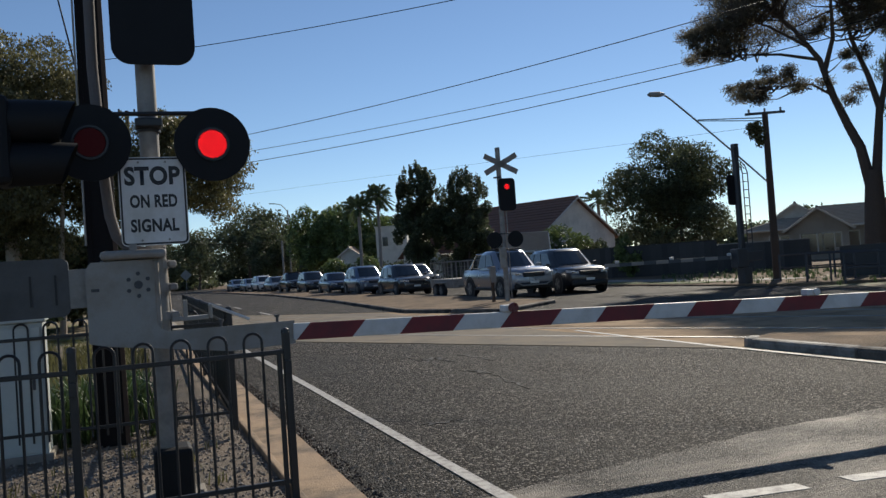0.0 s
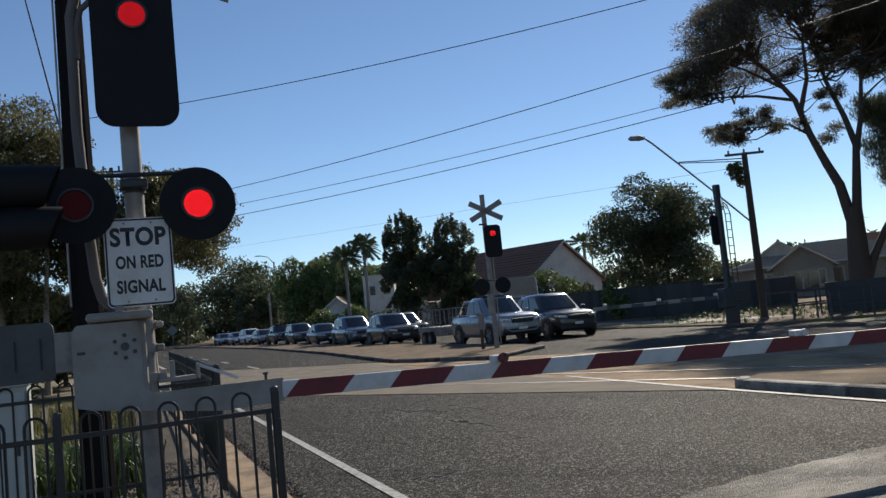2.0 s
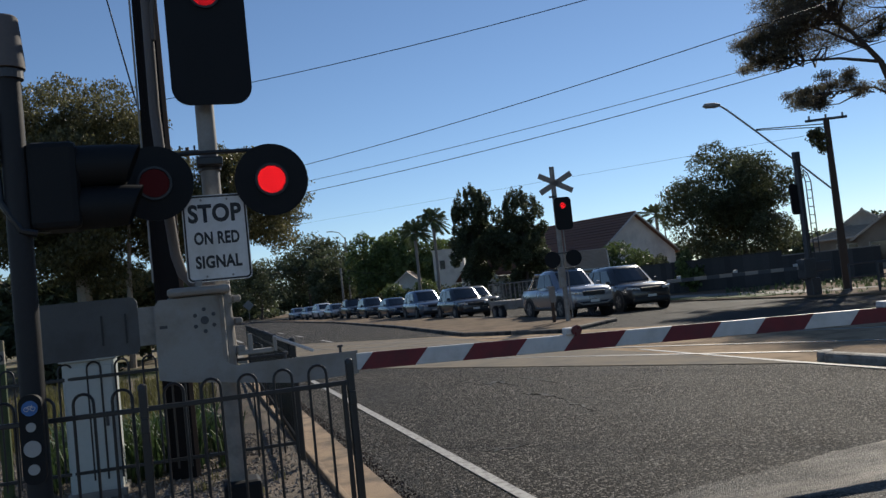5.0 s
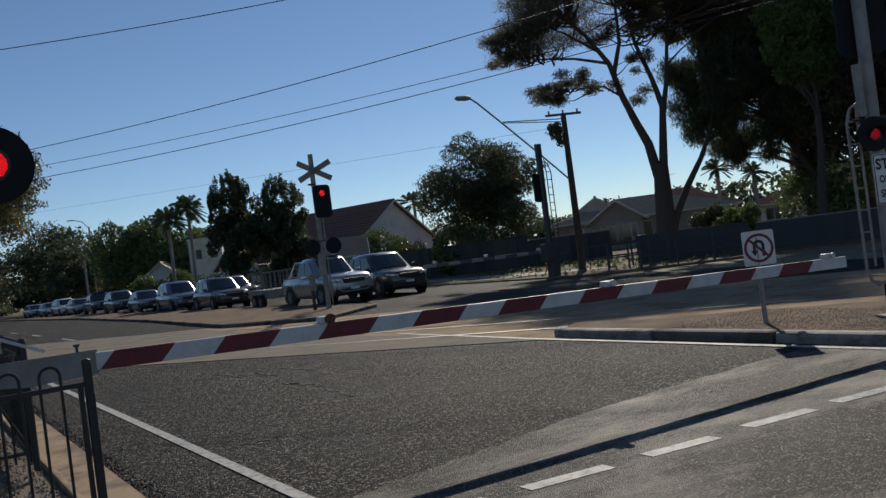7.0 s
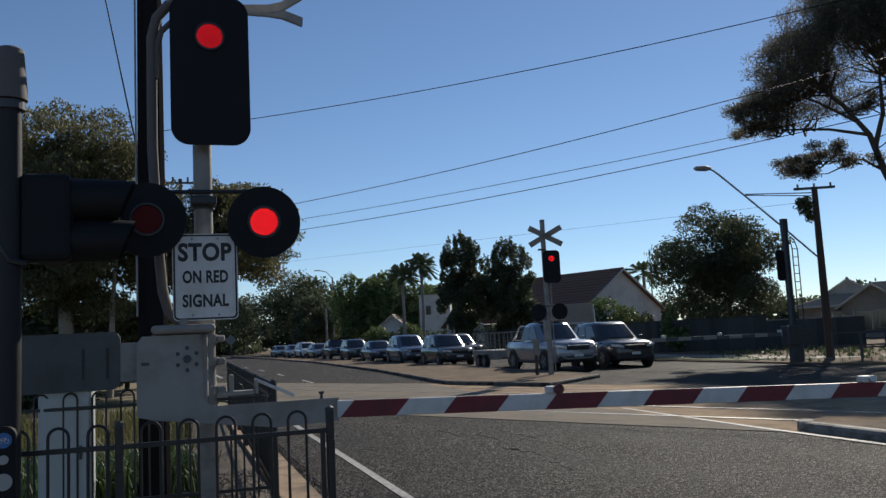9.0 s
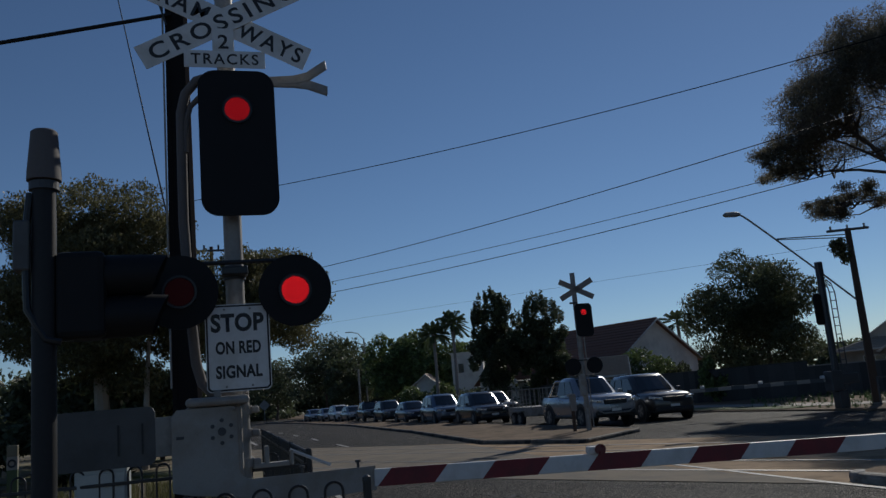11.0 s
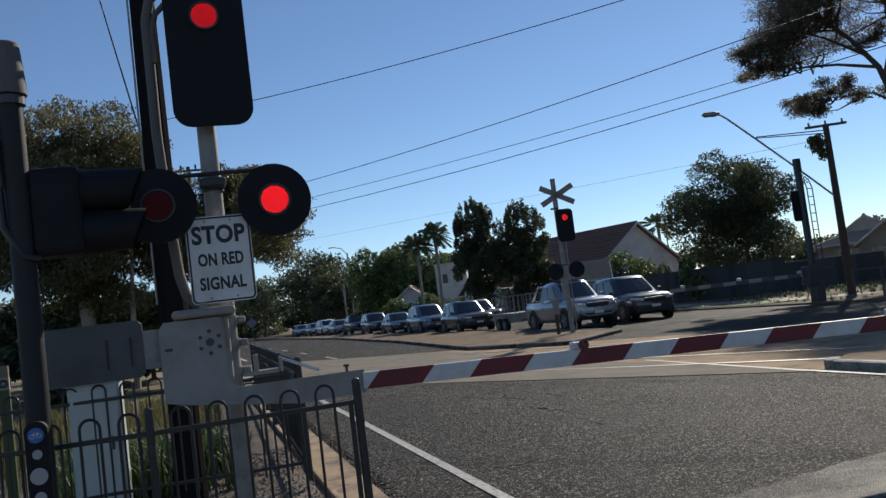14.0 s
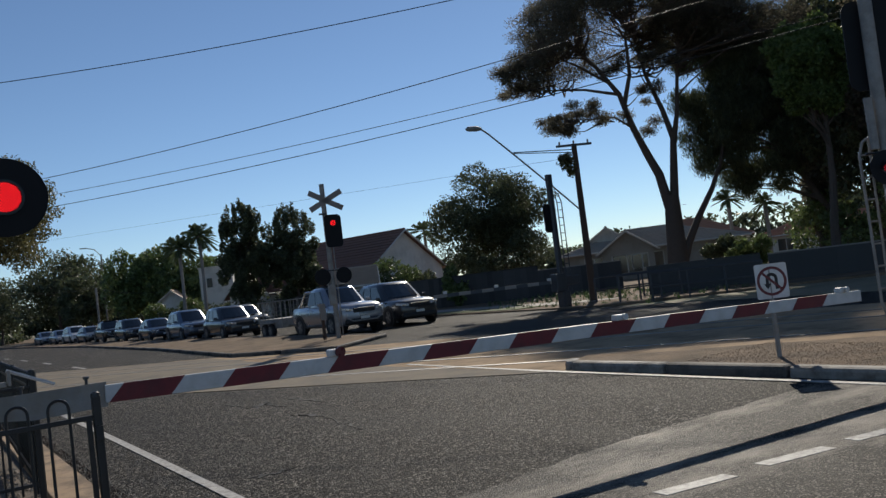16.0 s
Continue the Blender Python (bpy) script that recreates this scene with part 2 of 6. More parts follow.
material("fence_blue", (0.03, 0.031, 0.033), 0.6, vary=0.15, scale=1.5, fine=15, bump=0.1, objvar=0.1)
material("window_glass", (0.03, 0.035, 0.04), 0.08, vary=0.2, bump=0, spec=0.8)
material("car_glass", (0.012, 0.014, 0.016), 0.04, vary=0.1, bump=0, spec=0.9)
for nm, c, mt in (("silver", (0.26, 0.28, 0.32), 0.5), ("charcoal", (0.035, 0.037, 0.042), 0.4), ("steel_blue", (0.12, 0.16, 0.22), 0.5),
                  ("navy", (0.025, 0.035, 0.065), 0.4), ("white", (0.68, 0.68, 0.68), 0.0), ("grey", (0.2, 0.21, 0.22), 0.5)):
    material("paint_" + nm, c, 0.3, mt, vary=0.04, scale=2, fine=200, bump=0, coat=0.8)
material("tyre", (0.018, 0.018, 0.02), 0.85, vary=0.3, bump=0.2)
material("black_trim", (0.015, 0.015, 0.016), 0.5, vary=0.2, bump=0.05)
material("chrome", (0.7, 0.7, 0.72), 0.15, 1.0, vary=0.05, bump=0)
material("headlight", (0.6, 0.61, 0.62), 0.18, 0.1, vary=0.05, bump=0, coat=1.0)
material("plate_white", (0.65, 0.65, 0.62), 0.5, vary=0.05, bump=0)
material("cabinet_white", (0.4, 0.44, 0.43), 0.5, 0.0, vary=0.12, scale=2, fine=40, bump=0.05, second=(0.46, 0.48, 0.46))
material("button_blue", (0.03, 0.13, 0.36), 0.4, vary=0.1, bump=0)
material("lens_grey", (0.32, 0.33, 0.33), 0.25, vary=0.1, bump=0)
material("lamp_red_dark", (0.10, 0.008, 0.012), 0.3, vary=0.2, scale=30, fine=120, bump=0.3)
led("lamp_red_lit", (1.0, 0.014, 0.022), 2.6)
led("lamp_red_dim", (1.0, 0.012, 0.022), 1.2)
led("lamp_red_low", (1.0, 0.02, 0.035), 0.6, 60)
led("lamp_red_faint", (1.0, 0.02, 0.03), 0.02)
# copy of grey_paint with shade put into its colour
material("grey_paint_shaded", (0.075, 0.078, 0.082), 0.5, 0.1, vary=0.15, scale=4, fine=60, bump=0.08, second=(0.06, 0.06, 0.062), second_scale=3)
material("cap_grey", (0.11, 0.1, 0.1), 0.8, vary=0.2, scale=5, fine=60, bump=0.15)
# marker post yellow and green, dimmed in the colour to stand for shade
material("post_yellow", (0.15, 0.13, 0.08), 0.6, vary=0.15, bump=0.05)
material("post_green", (0.05, 0.075, 0.025), 0.6, vary=0.15, bump=0.05)
material("pole_paint", (0.022, 0.023, 0.026), 0.6, 0.0, spec=0.25, vary=0.25, scale=5, fine=50, bump=0.08)


# ---------------------------------------------------------------- building helpers
class Geo:
    """Vertices and faces that are gathered for one mesh."""

    def __init__(self):
        self.v, self.f = [], []

    def add(self, verts, faces, m=None):
        k = len(self.v)
        self.v += [tuple(m @ Vector(p)) for p in verts] if m else [tuple(p) for p in verts]
        self.f += [tuple(i + k for i in q) for q in faces]
        return self

    def box(self, c, s, m=None, r=0.0):
        if r:
            bm = bmesh.new()
            bmesh.ops.create_cube(bm, size=1, matrix=Matrix.Translation(c) @ Matrix.Diagonal((*s, 1)))
            bmesh.ops.bevel(bm, geom=bm.edges[:], offset=r, segments=2, affect='EDGES', profile=0.5)
            bm.verts.index_update()
            self.add([v.co for v in bm.verts], [[v.index for v in f.verts] for f in bm.faces], m)
            bm.free()
            return self
        x, y, z = (q / 2 for q in s)
        v = [(c[0] + a * x, c[1] + b * y, c[2] + d * z) for a in (-1, 1) for b in (-1, 1) for d in (-1, 1)]
        return self.add(v, [(0, 1, 3, 2), (4, 6, 7, 5), (0, 4, 5, 1), (2, 3, 7, 6), (0, 2, 6, 4), (1, 5, 7, 3)], m)

    def tube(self, pts, radii, n=10, m=None, caps=True):
        pts = [Vector(p) for p in pts]
        if not hasattr(radii, "__len__"):
            radii = [radii] * len(pts)
        rings, side = [], None
        for i, p in enumerate(pts):
            d = (pts[min(i + 1, len(pts) - 1)] - pts[max(i - 1, 0)]).normalized()
            if side is None:
                side = d.orthogonal().normalized()
            side = (side - d * side.dot(d)).normalized()
            up = d.cross(side)
            rings += [p + (side * math.cos(a) + up * math.sin(a)) * radii[i] for a in (2 * math.pi * j / n for j in range(n))]
        faces = [(i * n + j, i * n + (j + 1) % n, (i + 1) * n + (j + 1) % n, (i + 1) * n + j)
                 for i in range(len(pts) - 1) for j in range(n)]
        if caps:
            faces += [tuple(range(n - 1, -1, -1)), tuple(range((len(pts) - 1) * n, len(pts) * n))]
        return self.add(rings, faces, m)

    def plate(self, outline, depth, m=None):
        """A flat outline in x and z, given thickness along y (front at y = 0, facing -y)."""
        n = len(outline)
        v = [(x, 0, z) for x, z in outline] + [(x, depth, z) for x, z in outline]
        f = [tuple(range(n)), tuple(range(2 * n - 1, n - 1, -1))] + [(i, i + n, (i + 1) % n + n, (i + 1) % n) for i in range(n)]
        return self.add(v, f, m)

    def slab(self, outline, z0, z1):
        """A flat outline in x and y from z0 up to z1."""
        n = len(outline)
        v = [(x, y, z0) for x, y in outline] + [(x, y, z1) for x, y in outline]
        f = [tuple(range(n - 1, -1, -1)), tuple(range(n, 2 * n))] + [(i, (i + 1) % n, (i + 1) % n + n, i + n) for i in range(n)]
        return self.add(v, f)

    def loft(self, rings, m=None, caps=True):
        n = len(rings[0])
        v = [p for r in rings for p in r]
        f = [(i * n + j, i * n + (j + 1) % n, (i + 1) * n + (j + 1) % n, (i + 1) * n + j) for i in range(len(rings) - 1) for j in range(n)]
        if caps:
            f += [tuple(range(n - 1, -1, -1)), tuple(range((len(rings) - 1) * n, len(rings) * n))]
        return self.add(v, f, m)


def make_mesh(name, g, mat, smooth=False):
    me = bpy.data.meshes.new(name)
    me.from_pydata(g.v, [], g.f)
    bm = bmesh.new()
    bm.from_mesh(me)
    if len(bm.faces) < 4000:
        bmesh.ops.recalc_face_normals(bm, faces=bm.faces[:])
    bm.to_mesh(me)
    bm.free()
    if smooth:
        me.shade_smooth()
        me.set_sharp_from_angle(angle=radians(38))
    me.materials.append(MATS[mat])
    return me


def part(name, g, mat, parent=None, label="", smooth=False, m=None):
    ob = new(name, make_mesh(name, g, mat, smooth))
    if parent is not None:
        ob.parent = parent
    if m is not None:
        ob.matrix_basis = m
    if label:
        ob["label"] = label
    return ob


def thing(name, m, label, category, group="", kind=""):
    ob = new(name)
    ob.empty_display_size = 0.2
    ob.matrix_basis = m
    return tagged(ob, label, category, group, kind)


def lone(name, g, mat, label, category, group="", kind="", smooth=False, m=None):
    return tagged(part(name, g, mat, None, "", smooth, m), label, category, group, kind)


def rounded(w, h, r, n=6, cx=0.0, cz=0.0):
    """Outline of a rectangle with round corners."""
    o = []
    for sx, sz, a0 in ((1, 1, 0), (-1, 1, 90), (-1, -1, 180), (1, -1, 270)):
        for k in range(n + 1):
            a = radians(a0 + 90 * k / n)
            o.append((cx + sx * (w / 2 - r) + r * math.cos(a), cz + sz * (h / 2 - r) + r * math.sin(a)))
    return o


def circle(r, n=32, cx=0.0, cz=0.0):
    return [(cx + r * math.cos(2 * math.pi * k / n), cz + r * math.sin(2 * math.pi * k / n)) for k in range(n)]


def lettering(text, width, height, mat, parent, m, bold=0.012, name="lettering", spacing=1.0):
    """A word in the built-in font, fitted to a width and a height, facing -y, centred at m."""
    cu = bpy.data.curves.new(name, 'FONT')
    cu.body, cu.size, cu.align_x, cu.offset, cu.extrude = text, 1.0, 'CENTER', bold, 0.0
    cu.space_character = spacing
    cu.resolution_u = 4
    tmp = bpy.data.objects.new(name, cu)
    scene.collection.objects.link(tmp)
    me = bpy.data.meshes.new_from_object(tmp.evaluated_get(bpy.context.evaluated_depsgraph_get()))
    bpy.data.objects.remove(tmp)
    co = np.empty(len(me.vertices) * 3)
    me.vertices.foreach_get("co", co)
    co = co.reshape(-1, 3)
    lo, hi = co.min(0), co.max(0)
    q = (co - (lo + hi) / 2) / np.maximum(hi - lo, 1e-6)
    flat = np.stack([q[:, 0] * width, np.zeros(len(q)), q[:, 1] * height], 1)
    me.vertices.foreach_set("co", flat.ravel())
    me.materials.clear()
    me.materials.append(MATS[mat])
    ob = new(name, me)
    ob.parent = parent
    ob.matrix_basis = m
    return ob


def leaves(name, clumps, count, size, mat, rng, parent, shell=0.55, droop=0.0, aspect=0.55):
    """A crown: many small leaf clusters spread through uneven clumps (x, y, z, rx, ry, rz)."""
    clumps = np.array(clumps, float)
    vol = (clumps[:, 3] * clumps[:, 4] * clumps[:, 5]) ** 0.75
    which = rng.choice(len(clumps), count, p=vol / vol.sum())
    d = rng.normal(size=(count, 3))
    d /= np.linalg.norm(d, axis=1)[:, None]
    r = shell + (1 - shell) * rng.random(count) ** 0.6
    r *= 1 + 0.22 * np.sin(d[:, 0] * 5 + which) * np.cos(d[:, 2] * 6 + which * 1.7) + rng.normal(size=count) * 0.07
    c = clumps[which, :3] + d * clumps[which, 3:] * r[:, None]
    a = rng.normal(size=(count, 3))
    a[:, 2] -= droop
    a /= np.linalg.norm(a, axis=1)[:, None]
    b = np.cross(a, rng.normal(size=(count, 3)))
    b /= np.linalg.norm(b, axis=1)[:, None]
    s = size * (0.6 + 0.8 * rng.random(count))[:, None]
    a, b = a * s, b * s * aspect
    v = np.stack([c - a, c + b * 0.9 - a * 0.1, c + a, c - b * 0.9 + a * 0.15], 1).reshape(-1, 3)
    me = bpy.data.meshes.new(name)
    me.vertices.add(count * 4)
    me.vertices.foreach_set("co", v.astype(np.float32).ravel())
    me.loops.add(count * 4)
    me.loops.foreach_set("vertex_index", np.arange(count * 4, dtype=np.int32))
    me.polygons.add(count)
    me.polygons.foreach_set("loop_start", np.arange(0, count * 4, 4, dtype=np.int32))
    me.update(calc_edges=True)
    me.materials.append(MATS[mat])
    ob = new(name, me)
    ob.parent = parent
    return ob


def tree(label, x, y, height, spread, trunk_h, seed, mat="leaf_mid", bark="bark", count=5000, size=0.2, clump_n=22,
         low=0.25, trunk_r=0.2, name="tree", shape="round", droop=0.0, depth=None, z=0.0, group="roadside trees", flat=0.75, clump_r=1.0, shell=0.45, spikes=0):
    rng = np.random.default_rng(seed)
    t = thing(name, pose(x, y, z), label, "tree", group)
    depth = depth or spread
    zc, hz = height * (1 + low) / 2, height * (1 - low) / 2
    clumps = []
    for k in range(clump_n):
        d = rng.normal(size=3)
        d /= np.linalg.norm(d)
        q = rng.random() ** 0.4 * 0.78
        w = 1.0
        if shape == "cone":
            w = 1.15 - 0.85 * (d[2] * q + 0.78) / 1.56
        if shape == "umbrella":
            d[2] = abs(d[2]) * 0.9 - 0.25
        cr = (0.24 + 0.16 * rng.random()) * clump_r
        clumps.append((d[0] * q * spread * w, d[1] * q * depth * w, zc + d[2] * q * hz,
                       spread * cr * w, depth * cr * w, max(0.5, hz * cr * flat)))
    for k in range(spikes):
        a, q = rng.random() * 6.283, rng.random() ** 0.5 * 0.7
        clumps.append((math.cos(a) * q * spread, math.sin(a) * q * depth, height * (1.0 - 0.34 * q * q + rng.uniform(-0.06, 0.04)), 0.2, 0.2, rng.uniform(0.5, 0.85)))
    g = Geo()
    lean = rng.normal(size=2) * 0.03 * height
    pts = [(0, 0, -0.2), (lean[0] * 0.3, lean[1] * 0.3, trunk_h * 0.5), (lean[0], lean[1], trunk_h), (lean[0] * 1.2, lean[1] * 1.2, height * 0.75)]
    g.tube(pts, [trunk_r * 1.25, trunk_r * 0.9, trunk_r * 0.75, trunk_r * 0.2], 9)
    part("trunk", g, bark, t, smooth=True)
    for cmp in clumps[:12]:
        f = 0.35 + 0.6 * rng.random()
        a = Vector(pts[2]).lerp(Vector(pts[3]), f * 0.7) if cmp[2] > trunk_h else Vector(pts[1]).lerp(Vector(pts[2]), 0.4 + 0.6 * f)
        b = Vector(cmp[:3])
        mid = a.lerp(b, 0.5) + Vector((rng.normal() * 0.2, rng.normal() * 0.2, -0.05 * (b - a).length))
        part("limb", Geo().tube([a, mid, b], [trunk_r * 0.33, trunk_r * 0.2, trunk_r * 0.06], 5, caps=False), bark, t)
    leaves("crown", clumps, count, size, mat, rng, t, droop=droop, shell=shell)
    return t


# ---------------------------------------------------------------- ground, road, crossing
g = Geo().slab([(-900, -900), (900, -900), (900, 1500), (-900, 1500)], -0.5, -0.03)
lone("ground", g, "ground_earth", "bare brown earth with dry grass patches", "ground", kind="structure")
def bend(y):
    """How far the road has swung to the left at y."""
    return -0.00068 * max(0.0, y - 44) ** 2


YS = [-40, 0, 20, 44, 60, 75, 90, 105, 120, 140, 160, 180, 200, 220]
lone("road", Geo().slab([(1.35 + bend(y), y) for y in YS] + [(20.5 + bend(y), y) for y in reversed(YS)], -0.3, 0.0), "asphalt_coarse",
     "coarse dark grey chip-seal asphalt road", "road", kind="structure")
prng = random.Random(12)
EDGE = []
for k in range(90):            # the ragged far edge of the patch
    px = 8.3 - 6.94 * k / 89
    py = 5.44 - 0.02 * (8.3 - px) if px > 4.94 else 5.38 - 0.165 * (4.94 - px)
    EDGE.append((px, py + prng.gauss(0, 0.012) + 0.022 * math.sin(px * 3.1) * math.sin(px * 7.3)))
lone("road_patch", Geo().slab([(1.36, -30), (8.3, -30)] + EDGE, 0.001, 0.005),
     "asphalt_smooth", "smoother worn grey asphalt in front of the crossing", "road", kind="structure")

# the crossing runs slantwise over the road: near edge through (5.9, 13.9), 7.8 m wide
TU, TN = Vector((0.466, -0.885)), Vector((0.885, 0.466))
T0 = Vector((5.9, 13.93))


def track(u, n):
    q = T0 + TU * u + TN * n
    return (q.x, q.y)


lone("crossing", Geo().slab([track(-9, 0), track(40, 0), track(40, 8.1), track(-12.5, 8.1), track(-12.5, 4)], 0.001, 0.006), "crossing_surface",
     "pale sandy concrete and asphalt tram crossing surface", "road", kind="structure")
lone("crossing_lane", Geo().slab([(1.36, 22.4), (8.1, 9.7), (7.9, 15.4), (7.6, 19.5), (8.0, 26.9), (1.36, 39.5)], 0.004, 0.011), "crossing_grey",
     "grey worn asphalt where the lanes cross the tracks", "road", kind="structure")
for n0 in (1.3, 2.735, 5.0, 6.435):
    g = Geo()
    g.slab([track(-40, n0), track(60, n0), track(60, n0 + 0.07), track(-40, n0 + 0.07)], -0.1, 0.016)
    lone("rail", g, "rail_steel", "worn steel tram rail set in the crossing", "rail", "rails of the crossing", "structure")
    g = Geo().slab([track(-40, n0 + 0.075), track(60, n0 + 0.075), track(60, n0 + 0.14), track(-40, n0 + 0.14)], 0.004, 0.0135)
    lone("rail_groove", g, "dark_steel", "dark flangeway beside a rail", "rail", kind="structure")

# painted lines
def line(outline, z=0.009, label="worn white painted road line"):
    lone("road_line", Geo().slab(outline, z - 0.005, z), "white_line", label, "road marking", kind="structure")


line([(2.085, -20), (2.185, -20), (2.185, 20.5), (2.085, 20.5)])
line([(2.06 + bend(y), y) for y in YS[3:]] + [(2.22 + bend(y), y) for y in reversed(YS[3:])])
line([(8.09, 2), (8.2, 2), (8.16, 10.2), (8.28, 14.6), (8.18, 14.6), (8.05, 10.2)], 0.012)
for x0, x1, y0, y1 in ((3.12, 3.74, 4.03, 3.93), (4.05, 4.64, 3.9, 3.8), (4.97, 5.61, 3.8, 3.69), (5.88, 6.57, 3.68, 3.56), (6.9, 7.55, 3.55, 3.44), (2.25, 2.85, 4.18, 4.07)):
    line([(x0, y0), (x1, y1), (x1, y1 + 0.13), (x0, y0 + 0.13)], label="white painted hold-line dash on the asphalt")
for k in range(14):
    y = 33 + 9.5 * k
    q = bend(y)
    line([(5.0 + q, y), (5.12 + q, y), (5.12 + bend(y + 3), y + 3), (5.0 + bend(y + 3), y + 3)], label="white painted lane dash on the asphalt")

# left kerb strip and gravel behind it
lone("kerb_strip", Geo().slab([(0.95, -20), (1.36, -20), (1.36, 21), (0.95, 21)], -0.2, 0.022), "concrete_kerb",
     "stained brown concrete edge strip beside the road", "kerb", kind="structure")
lone("verge", Geo().slab([(-40, -20), (0.95, -20), (0.95, 21.5), (-40, 60)], -0.2, 0.005), "gravel_earth",
     "brown crushed-gravel verge", "verge", kind="structure")
lone("kerb_edge", Geo().box((0.975, 4, 0.03), (0.05, 34, 0.05), r=0.01), "concrete_kerb", "weathered raised concrete kerb edge", "kerb", kind="structure")


def kerb_run(pts, z=0.15, w=0.16, length=1.6, label="painted concrete median kerb block", mat="concrete_old"):
    """A kerb built of blocks, end to end along a line."""
    t = thing("median_kerb", pose(0, 0, 0), label, "kerb", kind="structure")
    rng = random.Random(len(pts))
    for a, b in zip(pts, pts[1:]):
        a, b = Vector((*a, 0)), Vector((*b, 0))
        n = max(1, round((b - a).length / length))
        d = (b - a) / n
        for k in range(n):
            c = a + d * (k + 0.5)
            gg = Geo().box((0, 0, z / 2 - 0.03), (d.length - 0.02, w, z + 0.06 + rng.uniform(-0.008, 0.008)), r=0.05)
            part("kerb_block", gg, "kerb_paint" if length == 1.6 and (c.y > 8.6 or 4.2 < c.y < 5.4) else mat, t, m=pose(c.x, c.y, 0, 0, 0, math.degrees(math.atan2(d.y, d.x))))
    return t


# near median: a wedge between the lane and the tracks
NM = [(8.42, -6), (8.42, 6.0), (8.36, 9.75), (8.7, 9.95), (10.19, 7.88), (11.09, 6.23), (17.4, -6)]
lone("median", Geo().slab(NM, -0.2, 0.115), "island_earth", "brown gravel-topped median wedge", "median", kind="structure")
kerb_run([(8.44, -6), (8.44, 6.0), (8.39, 9.7), (8.5, 9.92), (8.7, 10.02)], z=0.13, w=0.22, mat="kerb_dark")
lone("median_path", Geo().slab([(8.72, 10.02), (10.3, 7.9), (11.2, 6.25), (17.5, -6), (18.3, -6), (12.0, 6.3), (9.2, 10.3)], 0.002, 0.1), "crossing_surface",
     "pale concrete edging behind the median", "path", kind="structure")
# far median
FM = [(8.35, 26), (10.0, 21.8), (12.9, 24.2), (13.05, 40), (12.4, 75), (11.0, 95), (8.4, 125), (7.4, 125), (9.4, 98), (10.2, 64), (9.4, 40)]
lone("median_far", Geo().slab(FM, -0.2, 0.11), "island_earth", "long brown gravel median between the carriageways", "median", kind="structure")
kerb_run([(7.4, 125), (9.4, 98), (10.2, 64), (9.4, 40), (8.35, 26), (10.0, 21.8), (12.9, 24.2), (13.05, 40)], z=0.13, w=0.14, length=3.0, label="grey concrete kerb of the far median", mat="kerb_dark")
# far verges
lone("verge_far_right", Geo().slab([(20.5, 22), (60, -10), (90, 30), (60, 220)] + [(20.5 + bend(y), y) for y in reversed(YS[3:])], -0.2, 0.06), "island_earth", "dry brown verge beyond the road", "verge", kind="structure")
lone("footpath", Geo().slab([(22.2, 26), (24.0, 24), (23.8, 120), (22.2, 120)], 0.0, 0.075), "concrete_old", "pale concrete footpath along the far verge", "path", kind="structure")
lone("grass_strip", Geo().slab([(20.8, 27.5), (22.1, 27), (22.1, 60), (20.8, 60)], 0.0, 0.085), "grass", "thin green grass strip on the verge", "grass", kind="structure")
lone("verge_far_left", Geo().slab([(-60, 70), (1.1, 25)] + [(1.2 + bend(y), y) for y in YS[3:]] + [(-60, 220)], -0.2, 0.04), "ground_earth", "dry grass verge across the tracks", "verge", kind="structure")
lone("kerb_far_left", Geo().slab([(1.1 + bend(y), y) for y in [26] + YS[3:]] + [(1.36 + bend(y), y) for y in list(reversed(YS[3:])) + [26]], -0.1, 0.12), "concrete_old", "grey concrete roadside kerb", "kerb", kind="structure")

# old cracks in the chip-seal
rng = np.random.default_rng(55)
for (x0, y0), (x1, y1), wd in (((4.2, 12.4), (4.56, 12.7), 0.05), ((4.56, 12.7), (4.51, 11.8), 0.045), ((4.3, 10.85), (4.43, 10.3), 0.04), ((4.43, 10.3), (4.2, 8.6), 0.025), ((4.98, 12.7), (5.05, 11.6), 0.04), ((2.5, 7.5), (2.9, 7.4), 0.015), ((4.16, 13.5), (4.2, 12.4), 0.03)):
    up, dn = [], []
    for k in range(13):
        f = k / 12
        px, py = x0 + (x1 - x0) * f + rng.normal() * 0.035, y0 + (y1 - y0) * f + rng.normal() * 0.06
        w = 1.7 * wd * (0.3 + rng.random()) * min(1, 4 * f + 0.2, 4 * (1 - f) + 0.2)
        up.append((px, py + w))
        dn.append((px, py - w))
    g = Geo()
    for k in range(12):
        g.slab([dn[k], dn[k + 1], up[k + 1], up[k]], 0.0005, 0.0045)
    lone("crack", g, "black_matt", "dark ragged crack in the asphalt", "road crack", kind="structure")


